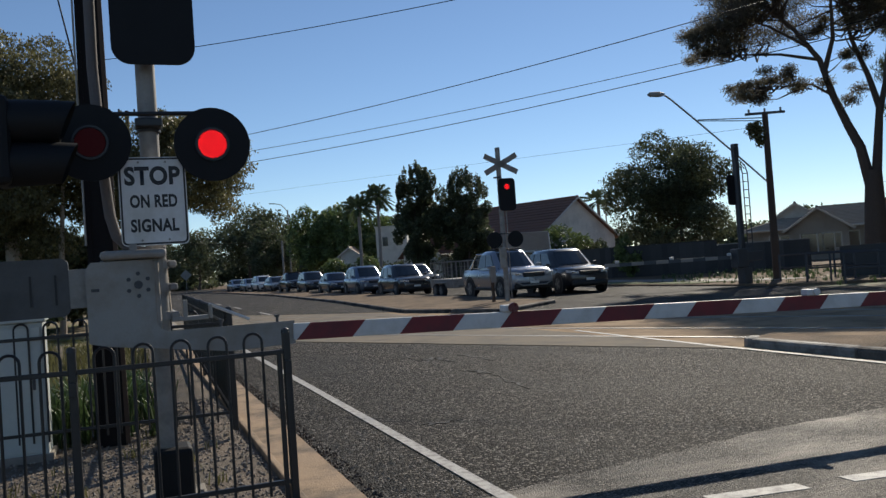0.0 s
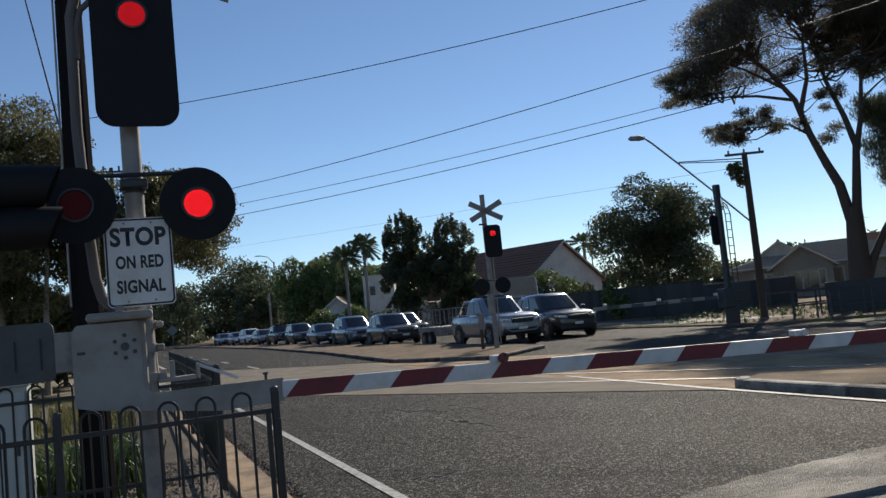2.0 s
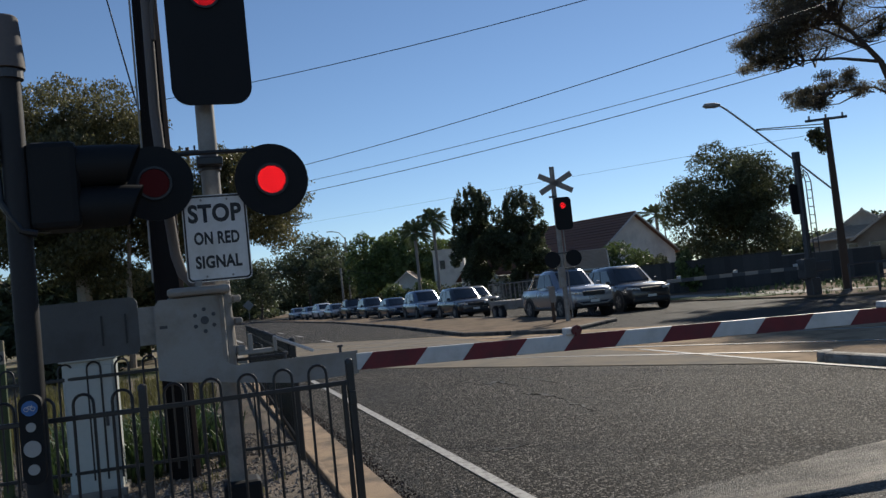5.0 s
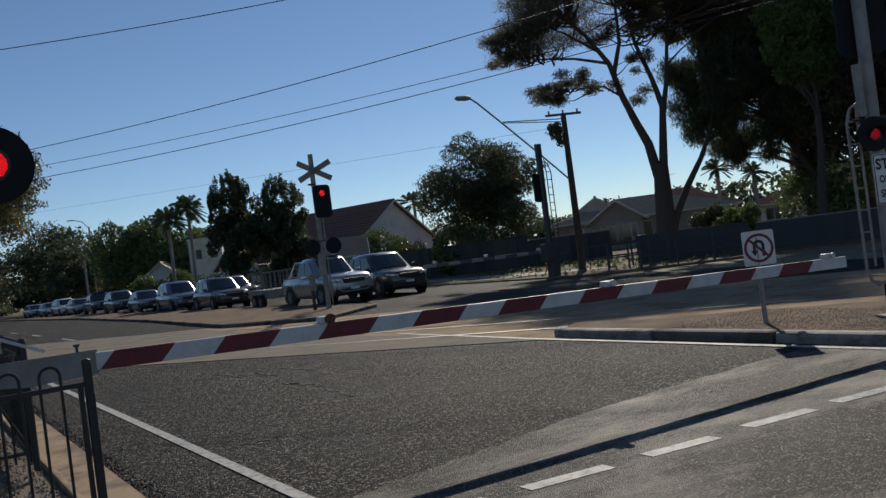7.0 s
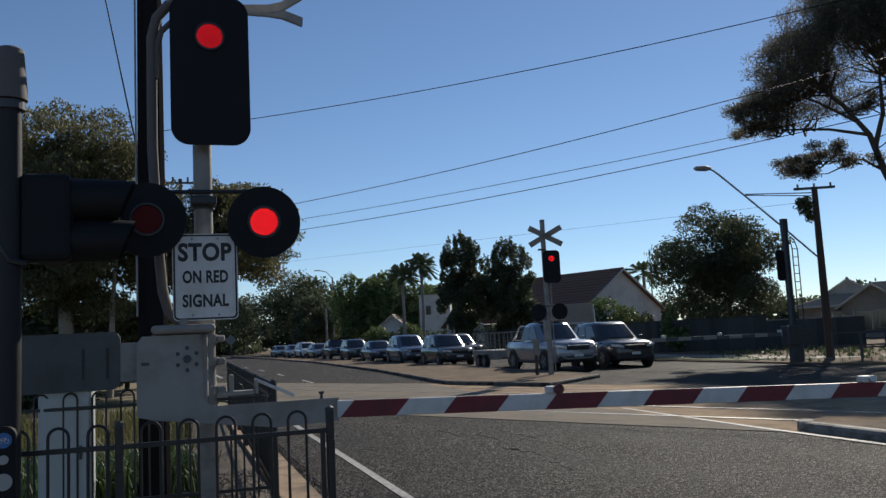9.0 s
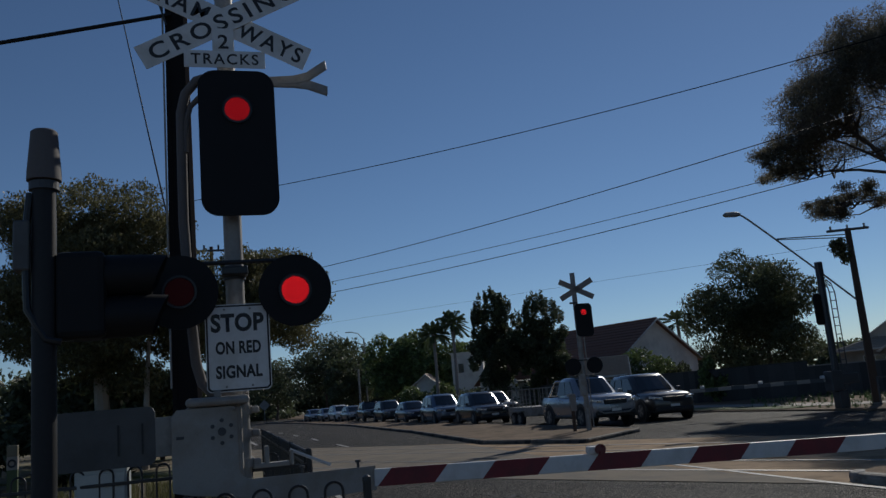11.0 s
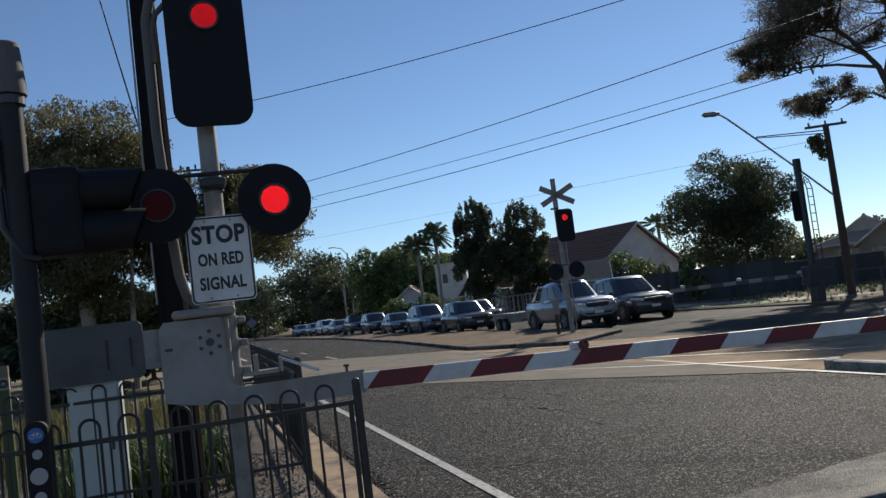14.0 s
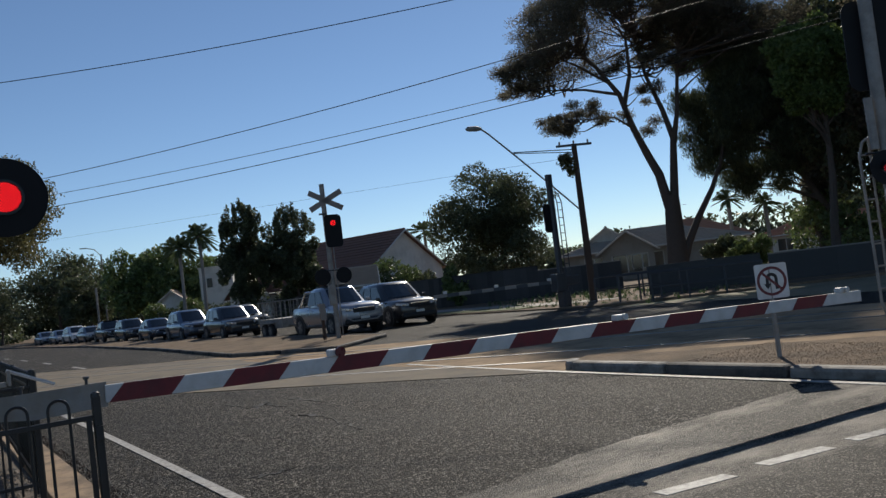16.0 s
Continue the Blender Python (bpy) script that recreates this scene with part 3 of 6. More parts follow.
# ---------------------------------------------------------------- the near crossing signal
def lamp_disc(parent, x, y, z, r, mat, lens_r, visor=0.22, name="lamp_disc"):
    d = part(name, Geo().plate(circle(r, 40), 0.012), "black_matt", parent, "round black target board", m=pose(x, y, z))
    part("lens", Geo().plate(circle(lens_r, 32), 0.02), mat, d, "red lamp lens", m=pose(0, -0.012, 0))
    rim = Geo()
    for k in range(32):
        a0, a1 = 2 * math.pi * k / 32, 2 * math.pi * (k + 1) / 32
        for q0, q1 in ((lens_r + 0.004, lens_r + 0.02),):
            rim.add([(q * math.cos(a), yy, q * math.sin(a)) for a in (a0, a1) for q in (q0, q1) for yy in (-0.02, 0.0)],
                    [(0, 2, 6, 4), (0, 1, 3, 2), (4, 6, 7, 5), (0, 4, 5, 1), (2, 3, 7, 6)])
    part("rim", rim, "black_paint", d)
    if visor:
        g = Geo()
        n = 22
        for k in range(n):
            a0, a1 = (radians(-15 + 210 * q / n) for q in (k, k + 1))
            rr = lens_r + 0.022
            d0, d1 = (visor * (0.35 + 0.65 * max(0.0, math.sin(q))) for q in (a0, a1))
            vs = [(rr * math.cos(a0), 0, rr * math.sin(a0)), (rr * math.cos(a1), 0, rr * math.sin(a1)),
                  (rr * math.cos(a1), -d1, rr * math.sin(a1)), (rr * math.cos(a0), -d0, rr * math.sin(a0))]
            r2 = rr + 0.004
            vs += [(r2 * math.cos(a0), 0, r2 * math.sin(a0)), (r2 * math.cos(a1), 0, r2 * math.sin(a1)),
                   (r2 * math.cos(a1), -d1, r2 * math.sin(a1)), (r2 * math.cos(a0), -d0, r2 * math.sin(a0))]
            g.add(vs, [(0, 1, 2, 3), (7, 6, 5, 4), (3, 2, 6, 7)])
        part("visor", g, "black_matt", d)
    return d


def sign_plate(parent, w, h, m, name="stop_sign", words=()):
    s = part(name, Geo().plate(rounded(w, h, 0.035), 0.004), "sign_white", parent, "white sign with black lettering", m=m)
    b = Geo()
    o, i = rounded(w - 0.012, h - 0.012, 0.032), rounded(w - 0.036, h - 0.036, 0.024)
    n = len(o)
    b.add([(x, -0.0012, z) for x, z in o + i], [(k, (k + 1) % n, n + (k + 1) % n, n + k) for k in range(n)])
    part("border", b, "sign_black", s)
    for text, tw, th, z, sp in words:
        lettering(text, tw, th, "sign_black", s, pose(0, -0.0016, z), 0.038, spacing=sp)
    for sx in (-1, 1):
        for sz in (-1, 1):
            part("bolt", Geo().plate(circle(0.008, 8), 0.006), "galvanised", s, m=pose(sx * w * 0.2, -0.006, sz * (h / 2 - 0.035)))
    return s


def arc_pts(cx, cz, r, a0, a1, n=8, y=0.0):
    return [(cx + r * math.cos(radians(a0 + (a1 - a0) * k / n)), y, cz + r * math.sin(radians(a0 + (a1 - a0) * k / n))) for k in range(n + 1)]


STOP = (("STOP", 0.36, 0.13, 0.172, 1.05), ("ON RED", 0.305, 0.09, 0.0, 1.05), ("SIGNAL", 0.31, 0.09, -0.165, 1.05))
sig = thing("crossing_signal", pose(0.185, 6.15, 0), "grey galvanised level-crossing signal post with red flashing lamps and crossbuck", "railway signal", "crossing signals")
part("post", Geo().tube([(0, 0, 0.1), (0, 0, 4.75)], 0.066, 24), "galvanised", sig, smooth=True)
part("post_cap", Geo().tube([(0, 0, 4.75), (0, 0, 4.79), (0, 0, 4.82)], [0.072, 0.07, 0.02], 20), "galvanised", sig, smooth=True)
part("base_box", Geo().box((0.03, 0.0, 0.18), (0.26, 0.26, 0.36), r=0.03), "black_matt", sig, "black moulded base cover")
part("base_plate", Geo().box((0.03, 0, 0.01), (0.42, 0.42, 0.03), r=0.005), "concrete_old", sig)
for sx in (-1, 1):
    for sy in (-1, 1):
        part("bolt", Geo().tube([(0.03 + sx * 0.17, sy * 0.17, 0.0), (0.03 + sx * 0.17, sy * 0.17, 0.07)], 0.014, 8), "galvanised", sig)
# tall board with two lamps
brd = part("signal_board", Geo().plate(rounded(0.545, 1.09, 0.125, 8), 0.02), "black_matt", sig, "tall black signal backing board", m=pose(0.06, -0.21, 3.54))
for z, mt in ((0.243, "lamp_red_dim"),):
    part("lens", Geo().plate(circle(0.088, 32), 0.02), mt, brd, "red lamp lens" if z > 0 else "", m=pose(0, -0.014, z))
    g = Geo()
    for k in range(20):
        a0, a1 = radians(360 * k / 20), radians(360 * (k + 1) / 20)
        g.add([(r * math.cos(a), y, r * math.sin(a)) for a in (a0, a1) for r, y in ((0.09, 0), (0.09, -0.02), (0.106, -0.02), (0.106, 0))],
              [(0, 1, 5, 4), (1, 2, 6, 5), (2, 3, 7, 6)])
    part("rim", g, "black_paint", brd, m=pose(0, 0, z))
part("housing", Geo().box((0.0, 0.1, 0), (0.3, 0.18, 0.75), r=0.03), "black_paint", brd)
# crossbuck
for ang, word, yy in ((28, "CROSSING", -0.212), (-25, "TRAMWAYS", -0.2)):
    arm = part("crossbuck_arm", Geo().box((0, 0.004, 0), (1.33, 0.008, 0.185), r=0.002), "sign_white", sig, "white crossbuck board with black letters", m=pose(-0.012, yy, 4.473, 0, -ang, 0))
    if word == "CROSSING":
        lettering(word, 1.18, 0.125, "sign_black", arm, pose(0.0, -0.0016, 0), 0.018, spacing=1.3)
    else:
        lettering("TRAM", 0.5, 0.125, "sign_black", arm, pose(-0.37, -0.0016, 0), 0.018, spacing=1.25)
        lettering("WAYS", 0.50, 0.125, "sign_black", arm, pose(0.37, -0.0016, 0), 0.018, spacing=1.25)
trk = part("tracks_sign", Geo().box((0, 0.004, 0), (0.575, 0.008, 0.13), r=0.002), "sign_white", sig, "white sign reading tracks", m=pose(-0.012, -0.225, 4.166))
lettering("TRACKS", 0.48, 0.084, "sign_black", trk, pose(0, -0.0016, 0), 0.016, spacing=1.2)
two = part("number_sign", Geo().box((0, 0.004, 0), (0.155, 0.008, 0.2), r=0.002), "sign_white", sig, "small white sign with a two", m=pose(-0.02, -0.218, 4.31))
lettering("2", 0.075, 0.11, "sign_black", two, pose(0, -0.0016, -0.005), 0.016)
# edge-on crossbuck for the footway: two boards that spread
for z1, tilt in ((4.19, 9), (3.975, -3)):
    g = Geo()
    g.tube([(0.27, -0.02, 4.055), (0.5, -0.04, 4.065 if tilt > 0 else 4.045), (0.6, -0.05, 4.09 if tilt > 0 else 4.03), (0.75, -0.06, z1)], 0.012, 6)
    g.v = [(x, y * 1.0, 4.06 + (z - 4.06) + (0.028 if (k % 6) in (0, 1, 5) else -0.028)) for k, (x, y, z) in enumerate(g.v)]
    part("side_board", g, "galvanised", sig, "grey board seen edge-on", m=pose(0, 0, 0.022))
# thick conduit that arches off the board and runs down to the machine
part("conduit", Geo().tube([(-0.12, -0.14, 4.06), (-0.22, -0.13, 4.03), (-0.3, -0.1, 3.94), (-0.335, -0.08, 3.8), (-0.34, -0.05, 3.0), (-0.31, -0.02, 2.3), (-0.285, -0.02, 1.98), (-0.25, -0.02, 1.84), (-0.17, -0.03, 1.75), (-0.05, -0.03, 1.72), (0.06, -0.03, 1.72)], 0.036, 12), "cap_grey", sig, "dull grey curved cable conduit", smooth=True)
part("conduit", Geo().tube([(-0.2, -0.14, 3.9), (-0.27, -0.1, 3.84), (-0.3, -0.09, 3.72), (-0.31, -0.08, 3.5)], 0.022, 8), "cap_grey", sig, smooth=True)
# flashing pair
part("lamp_bar", Geo().tube([(-0.42, -0.13, 2.665), (0.42, -0.13, 2.675)], 0.016, 10), "black_paint", sig)
part("lamp_bracket", Geo().box((0, -0.07, 2.61), (0.18, 0.16, 0.06), r=0.01), "black_paint", sig)
part("clamp", Geo().tube([(0, 0, 2.56), (0, 0, 2.62)], 0.08, 20), "dark_steel", sig)
lamp_disc(sig, 0.405, -0.25, 2.435, 0.255, "lamp_red_lit", 0.095, visor=0.0)
lamp_disc(sig, -0.375, -0.25, 2.455, 0.255, "lamp_red_faint", 0.095, visor=0.0)
for x in (0.405, -0.375):
    part("lamp_case", Geo().tube([(x, -0.19, 2.445), (x, -0.1, 2.445), (x, -0.05, 2.445)], [0.13, 0.12, 0.05], 20), "black_paint", sig, smooth=True)
sign_plate(sig, 0.435, 0.6, pose(0.0, -0.205, 2.06), words=STOP)

# ---------------------------------------------------------------- boom gate
gate = thing("boom_gate", pose(0.185, 6.15, 0), "grey steel boom gate machine with a lowered striped boom", "boom gate", "boom gates")
o = [(-0.455, 1.13), (-0.455, 1.62), (-0.42, 1.665), (-0.05, 1.665), (-0.03, 1.645)] + [(x, z) for x, _, z in arc_pts(-0.1, 1.585, 0.07, 60, 0, 5)] + \
    [(-0.03, 1.3)] + [(x, z) for x, _, z in arc_pts(0.06, 1.26, 0.09, 180, 270, 6)] + [(0.2, 1.172), (0.9, 1.17), (0.9, 1.005), (0.45, 0.995), (-0.1, 1.07), (-0.33, 1.1)]
part("side_plate", Geo().plate(o, 0.012), "grey_paint", gate, "grey painted steel arm plate with bolts", m=pose(0, -0.2, 0))
part("machine_case", Geo().box((-0.18, 0.0, 1.42), (0.38, 0.3, 0.52), r=0.03), "grey_paint", gate)
part("case_lid", Geo().box((-0.15, -0.1, 1.705), (0.42, 0.3, 0.06), r=0.025), "grey_paint", gate)
part("lid_bracket", Geo().box((-0.15, -0.17, 1.725), (0.05, 0.12, 0.1), r=0.008), "galvanised", gate)
for k in range(6):
    a = radians(60 * k + 30)
    part("bolt", Geo().plate(circle(0.014, 10), 0.012), "dark_steel", gate, m=pose(-0.13 + 0.07 * math.cos(a), -0.21, 1.5 + 0.075 * math.sin(a)))
part("hub_bolt", Geo().plate(circle(0.028, 14), 0.016), "dark_steel", gate, m=pose(-0.13, -0.214, 1.5))
part("slot", Geo().box((-0.4, -0.203, 1.48), (0.05, 0.006, 0.02)), "dark_steel", gate)
# the plate's shade is in its colour, darker than the machine case
part("counterweight", Geo().plate(rounded(0.68, 0.385, 0.05), 0.05), "grey_paint_shaded", gate, "grey counterweight plate", m=pose(-0.9, -0.14, 1.515))
part("counterweight_link", Geo().box((-0.51, -0.12, 1.5), (0.12, 0.03, 0.26), r=0.004), "galvanised", gate)
for x in (-0.79, -0.64):
    part("slot", Geo().box((x, -0.144, 1.5), (0.014, 0.008, 0.2)), "sign_black", gate)
for z in (1.63, 1.47, 1.27):
    part("clamp", Geo().tube([(0.0, 0, z - 0.03), (0, 0, z + 0.03)], 0.085, 20), "galvanised", gate)
    part("clamp_lug", Geo().box((0.1, -0.02, z), (0.06, 0.07, 0.05), r=0.015), "galvanised", gate)
part("mounting", Geo().box((0.2, 0.0, 1.24), (0.25, 0.12, 0.03), r=0.005).box((0.17, 0.0, 1.3), (0.03, 0.1, 0.14), r=0.004).box((0.34, -0.03, 1.28), (0.02, 0.1, 0.1), r=0.004), "galvanised", gate, "machined steel mounting lugs")
part("strut", Geo().tube([(0.33, -0.03, 1.33), (0.6, -0.1, 1.2)], 0.012, 6), "boom_white", gate)
for x in (0.39, 0.78):
    part("bolt", Geo().tube([(x, -0.19, 1.16), (x, -0.19, 1.21)], 0.01, 8).tube([(x, -0.19, 1.205), (x, -0.19, 1.222)], 0.02, 8), "dark_steel", gate)
# the boom itself, local x runs along it
B0, B1 = Vector((1.07, 5.93, 1.09)), Vector((8.62, 5.17, 0.865))
bd = B1 - B0
BL = bd.length
bm_pose = Matrix.Translation(B0 - Vector((0.185, 6.15, 0))) @ bd.to_track_quat('X', 'Z').to_matrix().to_4x4()
boom = part("boom", Geo().box((BL / 2, 0.02, 0), (BL, 0.045, 0.118), r=0.006), "boom_white", gate, "long boom with red and white slanted stripes", m=bm_pose)
starts = [0.02, 0.77, 1.55, 2.34, 3.14, 3.98, 4.82, 5.68, 6.52]
for k, s0 in enumerate(starts):
    w = 0.40 + 0.006 * k
    sl = 0.1
    q = [(s0, -0.059), (s0 + w, -0.059), (s0 + w + sl, 0.059), (s0 + sl, 0.059)]
    part("stripe", Geo().plate(q, 0.05, pose(0, -0.005, 0)), "boom_red", boom, "red reflective stripe")
for s0, lit in ((1.62, 1), (4.33, 0), (7.3, 0)):
    lp = part("boom_lamp", Geo().box((s0, 0.02, 0.085), (0.1, 0.09, 0.055), r=0.012), "boom_white", boom, "small lamp on the boom")
    part("lens", Geo().tube([(s0 + 0.03, -0.03, 0.09), (s0 + 0.03, -0.05, 0.09)], 0.04 if lit else 0.03, 16), "lamp_red_dark" if lit else "boom_white", lp)

# ---------------------------------------------------------------- fences with looped tops
def fence_mesh(width, height, rail):
    gh = Geo()
    r = width / 2
    gh.tube([(-r, 0, 0.08), (-r, 0, height - r)] + [(r * math.cos(a), 0, height - r + r * math.sin(a)) for a in (math.pi * (1 - k / 8) for k in range(1, 8))] + [(r, 0, height - r), (r, 0, 0.08)], 0.0095, 7)
    return make_mesh("hoop", gh, "black_paint", True)


HOOP = fence_mesh(0.115, 1.135, 1.0)


def loop_fence(a, b, label, z=0.0, pitch=0.222, first=0.0, posts=(True, True), height=1.0):
    a, b = Vector((*a, z)), Vector((*b, z))
    d = b - a
    L = d.length
    t = thing("loop_top_fence", Matrix.Translation(a) @ pose(0, 0, 0, 0, 0, math.degrees(math.atan2(d.y, d.x))), label, "fence", "black pedestrian fences")
    for zz in (1.0, 0.16):
        part("rail", Geo().box((L / 2, 0, zz), (L, 0.028, 0.03), r=0.004), "black_paint", t)
    k = 0
    x = first or pitch / 2
    while x < L - 0.05:
        h = new("hoop", HOOP)
        h.parent = t
        h.matrix_basis = pose(x, 0, 0)
        x += pitch
    for use, x in zip(posts, (0, L)):
        if use:
            p = part("post", Geo().box((x, 0, 0.565), (0.05, 0.05, 1.13), r=0.008), "black_paint", t)
            part("post_cap", Geo().tube([(x, 0, 1.12), (x, 0, 1.145), (x, 0, 1.155)], [0.03, 0.027, 0.01], 10), "black_paint", p)
            part("bracket", Geo().box((x, -0.032, 0.9), (0.045, 0.02, 0.09), r=0.004), "black_paint", p)
    return t


loop_fence((-0.35, 5.45), (0.93, 5.45), "black loop-top steel fence panel in front of the signal", first=0.18)
part("stile", Geo().box((0.85, 0, 0.5), (0.03, 0.03, 0.98), r=0.004), "black_paint", bpy.data.objects["loop_top_fence"]).matrix_basis = pose(0.38, 0, 0)
loop_fence((-2.35, 5.62), (-0.37, 5.45), "black loop-top steel fence running along the footway", posts=(True, False))
loop_fence((-3.2, 8.3), (0.85, 8.05), "black loop-top steel fence behind the signal", z=0.09, pitch=0.24)
for k in range(5):
    loop_fence((0.86 + 0.055 * k, 8.1 + 2.5 * k), (0.86 + 0.055 * (k + 1), 8.1 + 2.5 * (k + 1)), "black loop-top steel fence along the kerb", z=0.07, pitch=0.125, posts=(True, k == 4))

# ---------------------------------------------------------------- power pole, signal pole with push button, cabinet
def stobie(label, x, y, h, w=0.19, rz=0.0, core="pole_black"):
    t = thing("power_pole", pose(x, y, 0, 0, 0, rz), label, "utility pole", "power poles")
    for s in (-1, 1):
        g = Geo().loft([[(s * (wd / 2) - 0.02, -0.06, z), (s * (wd / 2) + 0.02, -0.06, z), (s * (wd / 2) + 0.02, 0.06, z), (s * (wd / 2) - 0.02, 0.06, z)]
                        for z, wd in ((-0.1, w * 1.25), (h * 0.5, w), (h, w * 0.72))])
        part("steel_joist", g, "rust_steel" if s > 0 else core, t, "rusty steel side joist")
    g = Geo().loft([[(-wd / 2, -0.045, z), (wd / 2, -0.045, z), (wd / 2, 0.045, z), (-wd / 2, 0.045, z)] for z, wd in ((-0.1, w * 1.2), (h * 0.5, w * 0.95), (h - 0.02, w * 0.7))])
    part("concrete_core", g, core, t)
    return t


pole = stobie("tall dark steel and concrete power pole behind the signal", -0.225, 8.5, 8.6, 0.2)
part("cable_guard", Geo().tube([(-0.14, -0.08, 1.9), (-0.13, -0.08, 8.0)], 0.01, 6), "galvanised", pole)
part("bracket", Geo().box((0.0, -0.08, 6.1), (0.34, 0.05, 0.06), r=0.008), "dark_steel", pole)
part("insulator", Geo().tube([(-0.1, -0.1, 6.0), (-0.1, -0.1, 6.12), (-0.1, -0.1, 6.16)], [0.05, 0.06, 0.03], 10), "black_paint", pole)
part("cable_loop", Geo().tube([(-0.12, -0.1, 6.15), (-0.2, -0.12, 5.95), (-0.14, -0.12, 5.75), (-0.1, -0.1, 5.6)], 0.012, 6), "black_paint", pole)

bp = thing("pedestrian_signal", pose(-0.93, 5.3, 0), "grey steel pole with black signal heads and cycle push buttons", "traffic signal")
part("pole", Geo().tube([(0, 0, 0), (0, 0, 3.1)], 0.068, 20), "pole_paint", bp, smooth=True)
part("pole_cap", Geo().tube([(0, 0, 3.08), (0, 0, 3.14), (0.0, 0, 3.385), (0, 0, 3.395)], [0.098, 0.096, 0.076, 0.066], 20), "cap_grey", bp, "grey tapered cap", smooth=True)
part("cap_clamp", Geo().tube([(0, 0, 3.02), (0, 0, 3.07)], 0.085, 20), "dark_steel", bp)
part("cable", Geo().tube([(-0.075, -0.02, 3.0), (-0.1, -0.03, 2.7), (-0.085, -0.03, 2.3), (0.02, -0.06, 2.12), (0.1, -0.05, 2.1)], 0.022, 8), "black_paint", bp, smooth=True)
part("junction_box", Geo().box((-0.115, 0.0, 2.68), (0.09, 0.12, 0.3), r=0.012), "grey_paint_shaded", bp, "small grey junction box")
hd = part("signal_head", Geo().box((0.2, 0.1, 2.38), (0.28, 0.3, 0.52), r=0.04), "black_matt", bp, "black two-lamp signal head turned sideways")
for z in (2.5, 2.25):
    g = Geo()
    n = 20
    rings = []
    for x, s in ((0.3, 1.0), (0.42, 1.0), (0.54, 0.97), (0.64, 0.92)):
        rings.append([(x + 0.05 * math.sin(radians(a)) * (x > 0.5), 0.1 + 0.125 * s * math.cos(radians(a)), z + 0.125 * s * math.sin(radians(a))) for a in range(-90, 271, 12)])
    n = len(rings[0])
    g.add([p for r in rings for p in r], [(i * n + j, i * n + j + 1, (i + 1) * n + j + 1, (i + 1) * n + j) for i in range(len(rings) - 1) for j in range(n - 1)])
    g.add([(p[0], 0.1 + (p[1] - 0.1) * 1.04, z + (p[2] - z) * 1.04) for r in rings for p in r], [(i * n + j, (i + 1) * n + j, (i + 1) * n + j + 1, i * n + j + 1) for i in range(len(rings) - 1) for j in range(n - 1)])
    part("visor", g, "black_matt", hd, smooth=True)
    part("lamp_case", Geo().tube([(0.1, 0.1, z), (0.32, 0.1, z)], 0.13, 20), "black_matt", hd)
for z in (2.63, 2.13):
    part("bracket", Geo().box((0.05, 0.05, z), (0.2, 0.05, 0.03)), "black_paint", bp)
bt = part("button_unit", Geo().plate(rounded(0.12, 0.5, 0.055), 0.06), "black_matt", bp, "black push-button unit", m=pose(0.0, -0.12, 0.94))
for z, r, mt in ((0.175, 0.042, "button_blue"), (0.07, 0.026, "lens_grey"), (-0.05, 0.046, "lens_grey"), (-0.165, 0.03, "lens_grey")):
    part("button", Geo().plate(circle(r, 24), 0.012), mt, bt, m=pose(0, -0.01, z))
for x in (-0.017, 0.017):      # bicycle symbol: two wheels and a frame
    g = Geo()
    ring = arc_pts(x, 0, 0.0115, 0, 360, 14, -0.012)
    part("symbol", g.tube(ring, 0.0016, 4), "sign_white", bt, m=pose(0, -0.001, 0.172))
part("symbol", Geo().tube([(-0.017, -0.012, 0), (-0.008, -0.012, 0.016), (0.01, -0.012, 0.016), (0.017, -0.012, 0), (0.012, -0.012, 0.02)], 0.0016, 4).tube([(-0.008, -0.012, 0.016), (0, -0.012, 0), (0.01, -0.012, 0.016)], 0.0016, 4), "sign_white", bt, m=pose(0, -0.001, 0.172))

cab = thing("equipment_cabinet", pose(-0.97, 8.35, 0), "white painted metal equipment cabinet behind the fence", "cabinet")
part("body", Geo().box((0, 0.0, 0.64), (0.44, 0.36, 1.2), r=0.012), "cabinet_white", cab)
part("lid", Geo().box((0, -0.01, 1.255), (0.48, 0.42, 0.035), r=0.008), "cabinet_white", cab)
part("door", Geo().box((0, -0.185, 0.64), (0.4, 0.012, 1.1), r=0.004), "cabinet_white", cab)
part("handle", Geo().box((0.13, -0.2, 0.7), (0.025, 0.02, 0.12), r=0.005), "dark_steel", cab)
part("plinth", Geo().box((0, 0, 0.03), (0.5, 0.42, 0.08), r=0.01), "concrete_old", cab)

mp_ = thing("marker_post", pose(-1.770, 8.6, 0), "slim yellow, white and green marker post with a round symbol", "marker post")
part("post", Geo().box((0, 0, 0.700), (0.09, 0.05, 1.400), r=0.006), "post_green", mp_)
part("yellow_band", Geo().box((0, 0, 1.450), (0.092, 0.052, 0.1), r=0.006), "post_yellow", mp_)
part("white_band", Geo().box((0, 0, 1.340), (0.093, 0.053, 0.12), r=0.004), "concrete_old", mp_)
part("symbol", Geo().tube([(0.03 * math.cos(radians(a)), -0.029, 1.340 + 0.03 * math.sin(radians(a))) for a in range(0, 361, 30)], 0.009, 5), "sign_black", mp_)


